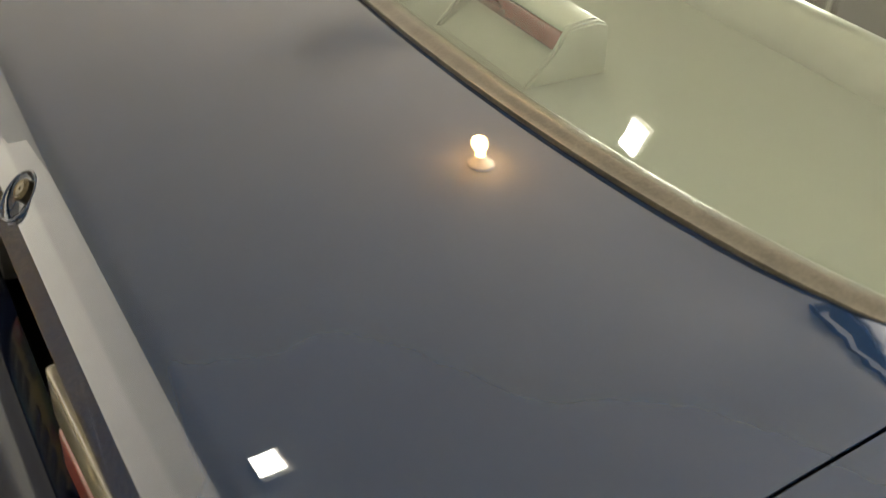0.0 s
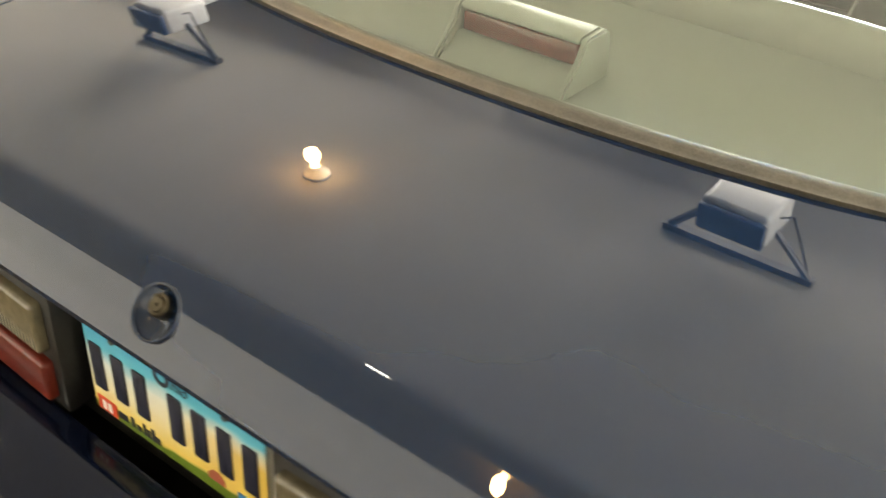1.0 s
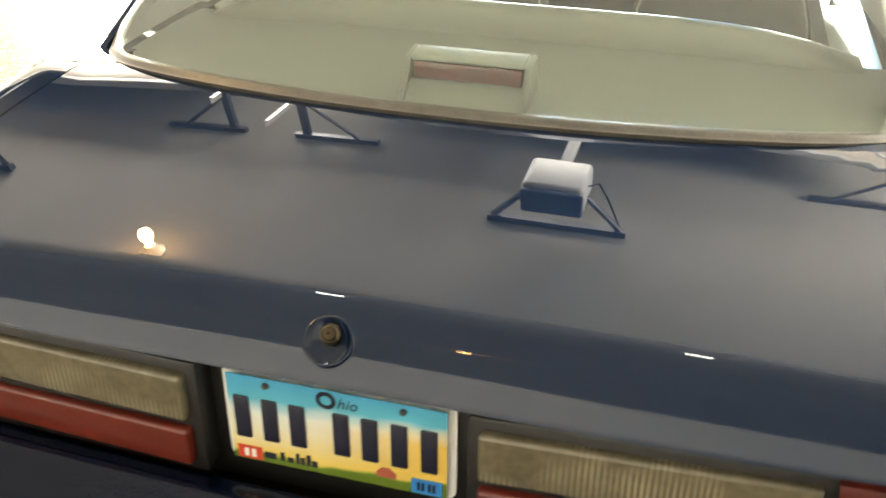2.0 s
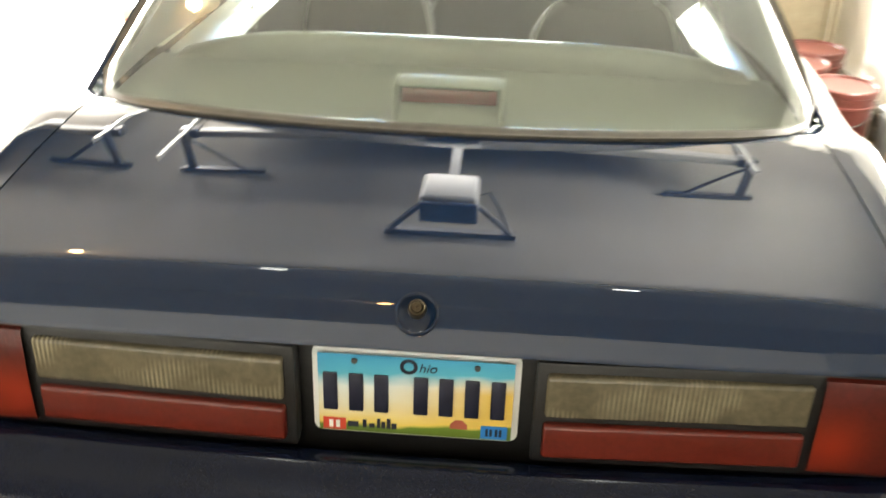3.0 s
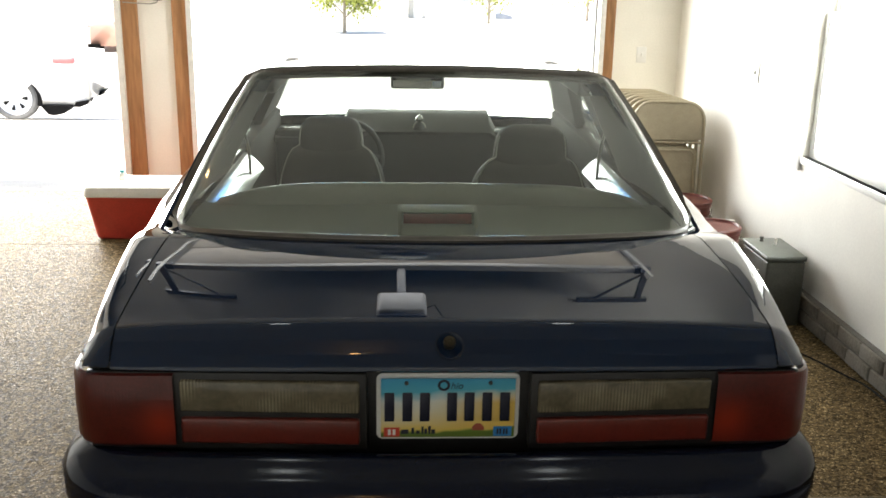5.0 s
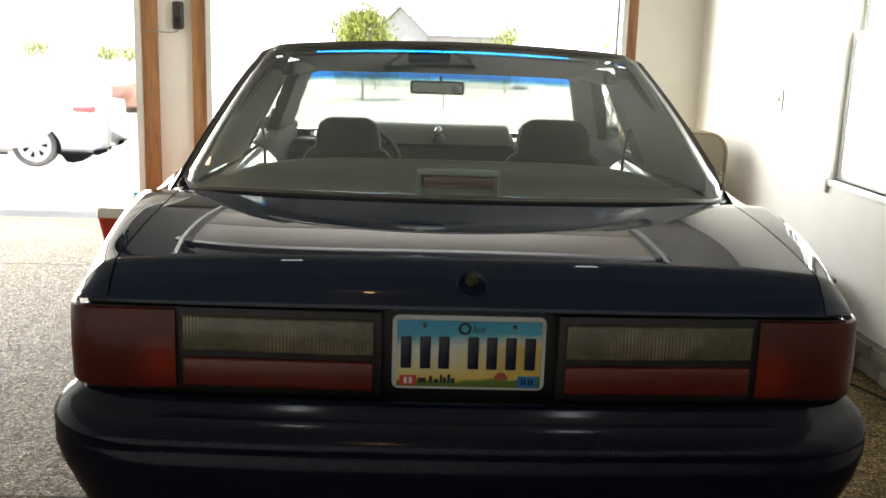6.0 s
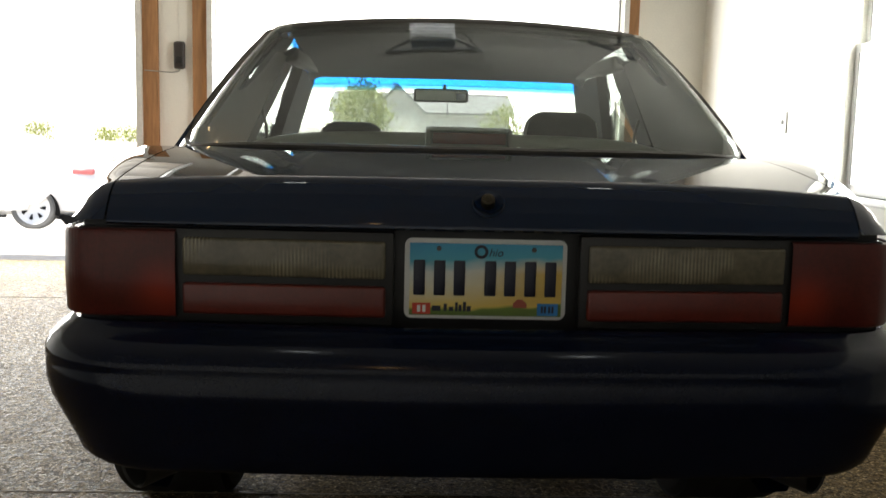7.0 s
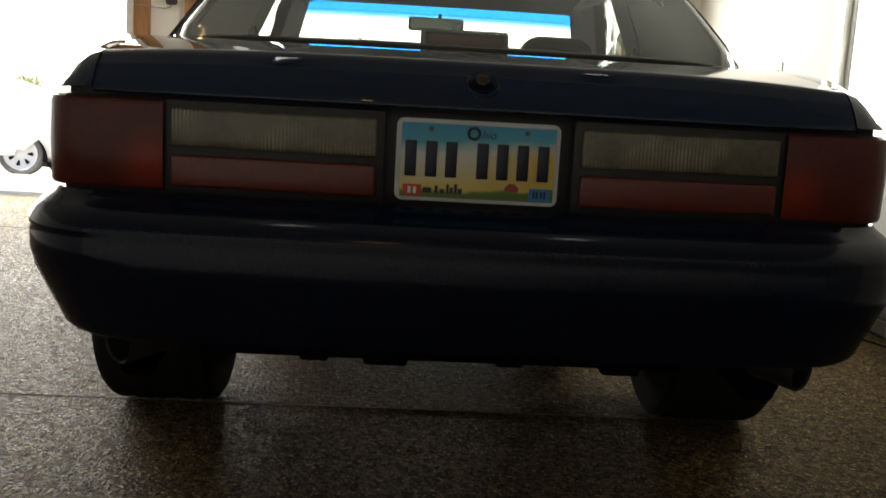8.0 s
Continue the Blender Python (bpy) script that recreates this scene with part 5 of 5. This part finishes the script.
part("button", new_box(-1.83, -1.78, WALL_Y - 0.056, WALL_Y - 0.049, 1.48, 1.53, bevel=0.004), BLACK_TRIM, body)
part("wire", tube(bmesh.new(), [(-1.805, WALL_Y - 0.02, 1.44), (-1.815, WALL_Y - 0.015, 1.425), (-1.86, WALL_Y - 0.012, 1.415), (-1.95, WALL_Y - 0.045, 1.42), (-2.05, WALL_Y - 0.045, 1.425)], 0.004, 6), PIPING, t, "grey wire")
part("wire", tube(bmesh.new(), [(-1.81, WALL_Y - 0.006, 1.635), (-1.815, WALL_Y - 0.006, 1.9), (-1.81, WALL_Y - 0.006, CEIL_Z)], 0.003, 6), COOLER_WHITE, t)

t = thing("switch_plate", "white switch plate on the side wall", "switch")
part("plate", new_box(WALL_X - 0.008, WALL_X - 0.001, 3.64, 3.72, 1.09, 1.21, bevel=0.003), WHITE_VINYL, t)
part("toggle", new_box(WALL_X - 0.02, WALL_X - 0.008, 3.675, 3.685, 1.14, 1.165, bevel=0.002), WHITE_VINYL, t)

t = thing("switch_plate", "white switch plate beside the door bay", "switch")
part("plate", new_box(1.675, 1.75, WALL_Y - 0.008, WALL_Y - 0.001, 1.05, 1.165, bevel=0.003), WHITE_VINYL, t)
part("toggle", new_box(1.707, 1.718, WALL_Y - 0.02, WALL_Y - 0.0085, 1.095, 1.12, bevel=0.002), WHITE_VINYL, t)

# two small flush lights in the ceiling
for x in (-0.59, 0.545):
    t = thing("flush_light", "small white square ceiling light, lit", "ceiling light", "flush ceiling lights")
    part("frame", new_box(x - 0.055, x + 0.055, 0.095, 0.205, CEIL_Z - 0.025, CEIL_Z - 0.001, bevel=0.006), WHITE_VINYL, t)
    part("diffuser", new_box(x - 0.044, x + 0.044, 0.106, 0.194, CEIL_Z - 0.03, CEIL_Z - 0.0255, bevel=0.002), COOL_GLOW, t)

# side tracks and seals of the door bays
for k, x in enumerate((MAIN[0] - 0.022, MAIN[1] + 0.025, SECOND[1] + 0.015, SECOND[0] - 0.015)):
    bm = new_box(x - 0.02, x + 0.02, WALL_Y - 0.075, WALL_Y - 0.04, 0.0, 2.27)
    t = tagged(part("door_track", bm, PALE_TRACK), "grey galvanised upright door track beside the bay", "door track", "door tracks")
for k, (x, d) in enumerate(((MAIN[0], 1), (MAIN[1], -1), (SECOND[1], -1), (SECOND[0], 1))):
    structure("door_stop_%d" % (k + 1), new_box(min(x, x + d * 0.014), max(x, x + d * 0.014), WALL_Y + 0.02, WALL_Y + 0.06, 0.0, DOOR_TOP), SEAL if k % 2 else WHITE_VINYL, "pale weather strip at the bay's edge", "weather strip")

# ---------------------------------------------------------------- outdoors: vehicles, trees, house
def parked_car(name, label, paint, m, profile, glass_line, length, rear_wheel, front_wheel, lamp_h, width=0.86):
    """A car seen side-on; its length runs along -x from the tail at 0."""
    t = thing(name, label, "car", "cars on the driveway", m)

    def shell(u, v):
        x = -length * u
        k = lerp(u, [(0, 0.86), (0.08, 0.97), (0.5, 1.0), (0.92, 0.96), (1, 0.82)])
        top = curve_through(u, profile)
        zs = [0.22, 0.30, 0.62, 0.86, min(0.93, top), min(top, 0.95) if top < 1.0 else top - 0.05, top]
        ys = [0.90, 0.98, 1.0, 0.97, 0.93, 0.93 if top < 1.0 else 0.70, 0.55]
        a = (2 * v - 1)
        j = round(abs(a) * 6)
        return (x, (1 if a < 0 else -1) * (width * k * ys[6 - j] if j else 0), zs[6 - j] if j else top + 0.01)

    body = part("body", sheet(bmesh.new(), lambda u, v: shell(u, v), 40, 12), paint, t)
    fill = bmesh.new()
    fill.from_mesh(body.data)
    bmesh.ops.holes_fill(fill, edges=fill.edges, sides=0)
    bmesh.ops.recalc_face_normals(fill, faces=fill.faces)
    fill.to_mesh(body.data)
    fill.free()
    bm = prism(bmesh.new(), glass_line, lambda a, b, d: (-length * a, -width * 0.965 + (b - 0.93) * 0.55 - 0.004 + d, b), 0.01)
    part("side_window", bm, material("glare_on_glass", (0.3, 0.32, 0.34), 0.08), t)
    for wx in (rear_wheel, front_wheel):
        for s in (-1, 1):
            mm = Matrix.Translation((-wx, s * (width - 0.10), 0.335)) @ pose(0, 0, 0, 90, 0, 0)
            w = part("wheel", lathe(bmesh.new(), [(0.0, -0.07), (0.08, -0.075), (0.235, -0.09), (0.25, -0.10), (0.25, 0.10), (0.235, 0.09), (0.08, 0.075), (0, 0.07)], 32, mm), SILVER_RIM, t)
            for k in range(7):
                turn = mm @ pose(0, 0, 0, 0, 0, 360 / 7 * k)
                bm = prism(bmesh.new(), [(0.10, -0.008), (0.175, -0.030), (0.185, 0.0), (0.175, 0.030), (0.10, 0.008)], lambda a, b, d: turn @ Vector((a, b, (0.094 - d) * (1 if s < 0 else -1))), 0.012)
                part("spoke_gap", bm, RUBBER, w)
            part("tyre", lathe(bmesh.new(), [(0.25, -0.10), (0.30, -0.11), (0.33, -0.09), (0.335, 0.0), (0.33, 0.09), (0.30, 0.11), (0.25, 0.10)], 32, mm), GREY_TYRE, w)
            # body-coloured disc added over the upper wheel, in place of sun glare
            bm = sheet(bmesh.new(), lambda u, v: (-wx + (0.07 + 0.33 * v) * math.cos(math.pi * (0.22 + 0.82 * u)), s * (width + 0.016), 0.335 + (0.07 + 0.33 * v) * math.sin(math.pi * (0.22 + 0.82 * u))), 20, 1, 0.02)
            part("wheel_glare_cover", bm, paint, t)
            # black crescent laid on the side for the shade between tyre and arch
            bm = sheet(bmesh.new(), lambda u, v: (-wx + (0.335 + 0.08 * v * (1 - u)) * math.cos(1.15 * u - 0.3), s * (width + 0.020), 0.335 + (0.335 + 0.08 * v * (1 - u)) * math.sin(1.15 * u - 0.3)), 12, 1, 0.01)
            part("arch_shade", bm, UNDER, t, "black sheet for the shaded gap of the wheel arch")
    for s in (-1, 1):
        part("tail_lamp", new_box(-0.48, -0.16, min(s * 0.56, s * width * 0.955), max(s * 0.56, s * width * 0.955), lamp_h - 0.10, lamp_h - 0.01, bevel=0.03, seg=3), material("sunlit_red_lens", (0.6, 0.16, 0.16), 0.3), t, "red tail lamp")
    for s in (-1, 1):
        # black plates stand for the shaded underside of the bumper
        bm = prism(bmesh.new(), [(0.36, 0.22), (0.62, 0.225), (0.80, 0.215), (0.70, 0.11), (0.55, 0.075), (0.46, 0.09)], lambda a, b, d: (a - rear_wheel, s * (width * 0.99 - d), b), 0.5)
        part("tail_underside_shade", bm, UNDER, t, "black plate for the shaded underside of the tail")
        bm = prism(bmesh.new(), [(0.83, 0.20), (0.86, 0.27), (1.06, 0.30), (1.02, 0.235), (0.92, 0.195)], lambda a, b, d: (a - rear_wheel, s * (width * 0.93 - d), b), 0.4)
        part("corner_underside_shade", bm, UNDER, t)
        part("sill", new_box(-front_wheel + 0.4, -rear_wheel - 0.4, s * width * 0.96 - 0.02, s * width * 0.96 + 0.02, 0.185, 0.225, bevel=0.008), BLACK_TRIM, t, "dark sill under the door")
    return t


SEDAN = (-4.86, 13.9)
parked_car("sedan", "white car parked side-on on the driveway", WHITE_CAR, pose(SEDAN[0], SEDAN[1], ground_z(SEDAN[1] - 0.86) + 0.02, 0, 0, 5), [(0, 0.98), (0.03, 1.02), (0.14, 1.06), (0.28, 1.42), (0.42, 1.47), (0.56, 1.42), (0.72, 1.02), (0.97, 0.82), (1.0, 0.7)], [(0.40, 1.0), (0.42, 1.36), (0.46, 1.38), (0.58, 1.33), (0.68, 1.0)], 4.6, 1.05, 3.75, 0.95)
parked_car("hatchback", "red car parked beyond the white one", RED_CAR, pose(-10.0, 33.0, ground_z(32.5) + 0.02, 0, 0, -84), [(0, 1.0), (0.03, 1.1), (0.08, 1.4), (0.3, 1.5), (0.52, 1.45), (0.7, 1.05), (0.97, 0.85), (1.0, 0.7)], [(0.10, 1.0), (0.16, 1.34), (0.3, 1.4), (0.52, 1.35), (0.66, 1.0)], 4.2, 0.85, 3.4, 0.95)


def tree(x, y, h, r, seed, name="tree", label="young leafy green tree on the far lawn", leaves=900, leaf=0.11):
    rng = random.Random(seed)
    z0 = ground_z(y)
    t = thing(name, label, "tree", "trees", pose(x, y, z0))
    bm = bmesh.new()
    rod(bm, (0, 0, -0.05), (0.03 * h / 4, 0, h * 0.55), 0.022 * h, 0.012 * h, 9)
    tips = []
    for k in range(9):
        a = 2.4 * k + rng.random()
        zb = h * (0.16 + 0.04 * k)
        tip = Vector((math.cos(a) * r * rng.uniform(0.45, 0.85), math.sin(a) * r * rng.uniform(0.45, 0.85), h * (0.34 + 0.065 * k)))
        rod(bm, (0.01, 0, zb), tip, 0.008 * h, 0.002 * h, 6)
        tips.append(tip)
    part("trunk", bm, BARK, t)
    tips.append(Vector((0, 0, h * 0.9)))
    bm = bmesh.new()
    for k in range(leaves):
        c = rng.choice(tips)
        p = c + Vector((rng.gauss(0, 1), rng.gauss(0, 1), rng.gauss(0, 0.9))) * r * 0.30
        q = Euler((rng.uniform(0, 6.3), rng.uniform(0, 6.3), rng.uniform(0, 6.3))).to_matrix()
        s = leaf * rng.uniform(0.6, 1.3)
        vs = [bm.verts.new(p + q @ Vector(w) * s) for w in ((-1, 0, 0), (0, -0.5, 0.15), (1, 0, 0), (0, 0.5, 0.15))]
        bm.faces.new(vs)
    part("crown", bm, LEAF, t, "loose crown of small green leaves")
    return t


tree(-2.5, 45.0, 4.3, 1.2, 3, leaves=5200, leaf=0.10)
tree(5.3, 55.0, 3.6, 1.2, 4, leaves=900)
tree(-37.0, 96.0, 1.5, 1.5, 5, "shrub", "low green shrub far across the lot", 500, 0.13)
tree(-31.0, 98.0, 1.0, 1.3, 6, "shrub", "low green shrub far across the lot", 500, 0.13)
tree(-27.5, 95.0, 1.3, 1.4, 7, "shrub", "low green shrub far across the lot", 500, 0.13)
tree(-24.0, 92.0, 1.9, 1.6, 8, "shrub", "low green shrub far across the lot", 500, 0.13)
tree(12.0, 60.0, 4.0, 1.6, 9, leaves=900)


def far_house(x, y):
    z = ground_z(y)
    t = thing("house", "pale single-storey house with a grey gabled roof", "house", "", pose(x, y, z))
    W, D, E, RZ = 5.6, 4.0, 3.3, 5.0
    bm = bmesh.new()
    box(bm, -W, W, 0, 2 * D, -0.2, E)
    prism(bm, [(-W * 0.55, E), (W * 0.02, E), (-W * 0.265, RZ - 0.15)], lambda a, b, d: (a, -0.6 + d, b), 1.0)
    box(bm, -W * 0.55, W * 0.02, -0.6, 0.0, -0.2, E)
    part("wall", bm, SIDING, t)
    bm = bmesh.new()
    for s in (0, 1):
        sheet(bm, lambda u, v: (-W - 0.3 + (2 * W + 0.6) * u, (-0.4 + (D + 0.4) * v) if s == 0 else (2 * D + 0.4 - (D + 0.4) * v), E - 0.05 + (RZ - 0.5 - E) * v), 2, 2, 0.12)
    c, hw = -W * 0.265, W * 0.32
    for s in (-1, 1):
        sheet(bm, lambda u, v: (c + s * hw * (1 - v), -0.9 + 4.0 * u, E - 0.12 + (RZ - E + 0.05) * v), 2, 2, 0.12)
    part("roof", bm, SHINGLE, t, "grey shingle roof")
    for wx in (-3.9, 1.6, 3.6):
        w = part("window", new_box(wx - 0.55, wx + 0.55, -0.05, 0.05, 1.0, 2.3), WHITE_VINYL, t)
        part("pane", new_box(wx - 0.47, wx + 0.47, -0.07, -0.05, 1.08, 2.22), material("far_pane", (0.3, 0.33, 0.36), 0.1), w)
    part("door", new_box(0.45, 1.0, -0.06, 0.02, 0.0, 2.05), WHITE_VINYL, t)
    return t


far_house(0.6, 60.0)

# ---------------------------------------------------------------- blocks of the curb
rng = random.Random(11)
meshes = []
for k in range(4):
    bm = new_box(0, 0.016, 0.004, 0.216, 0.003, 0.068, bevel=0.005)
    for v in bm.verts:
        v.co += Vector((rng.uniform(-0.002, 0.002), rng.uniform(-0.003, 0.003), rng.uniform(-0.002, 0.002)))
    me = bpy.data.meshes.new("block")
    bmesh.ops.recalc_face_normals(bm, faces=bm.faces)
    bm.to_mesh(me)
    bm.free()
    smooth(me, 40)
    me.materials.append(BLOCK)
    meshes.append(me)
for row in range(2):
    n = 40
    for k in range(n):
        y = -3.4 + 0.22 * k + (0.11 if row else 0.0)
        if y > WALL_Y - 0.22:
            continue
        ob = new("block", meshes[rng.randrange(4)])
        ob.parent = curb
        ob.location = (WALL_X - 0.045 + rng.uniform(-0.003, 0.003), y, 0.004 + 0.073 * row)
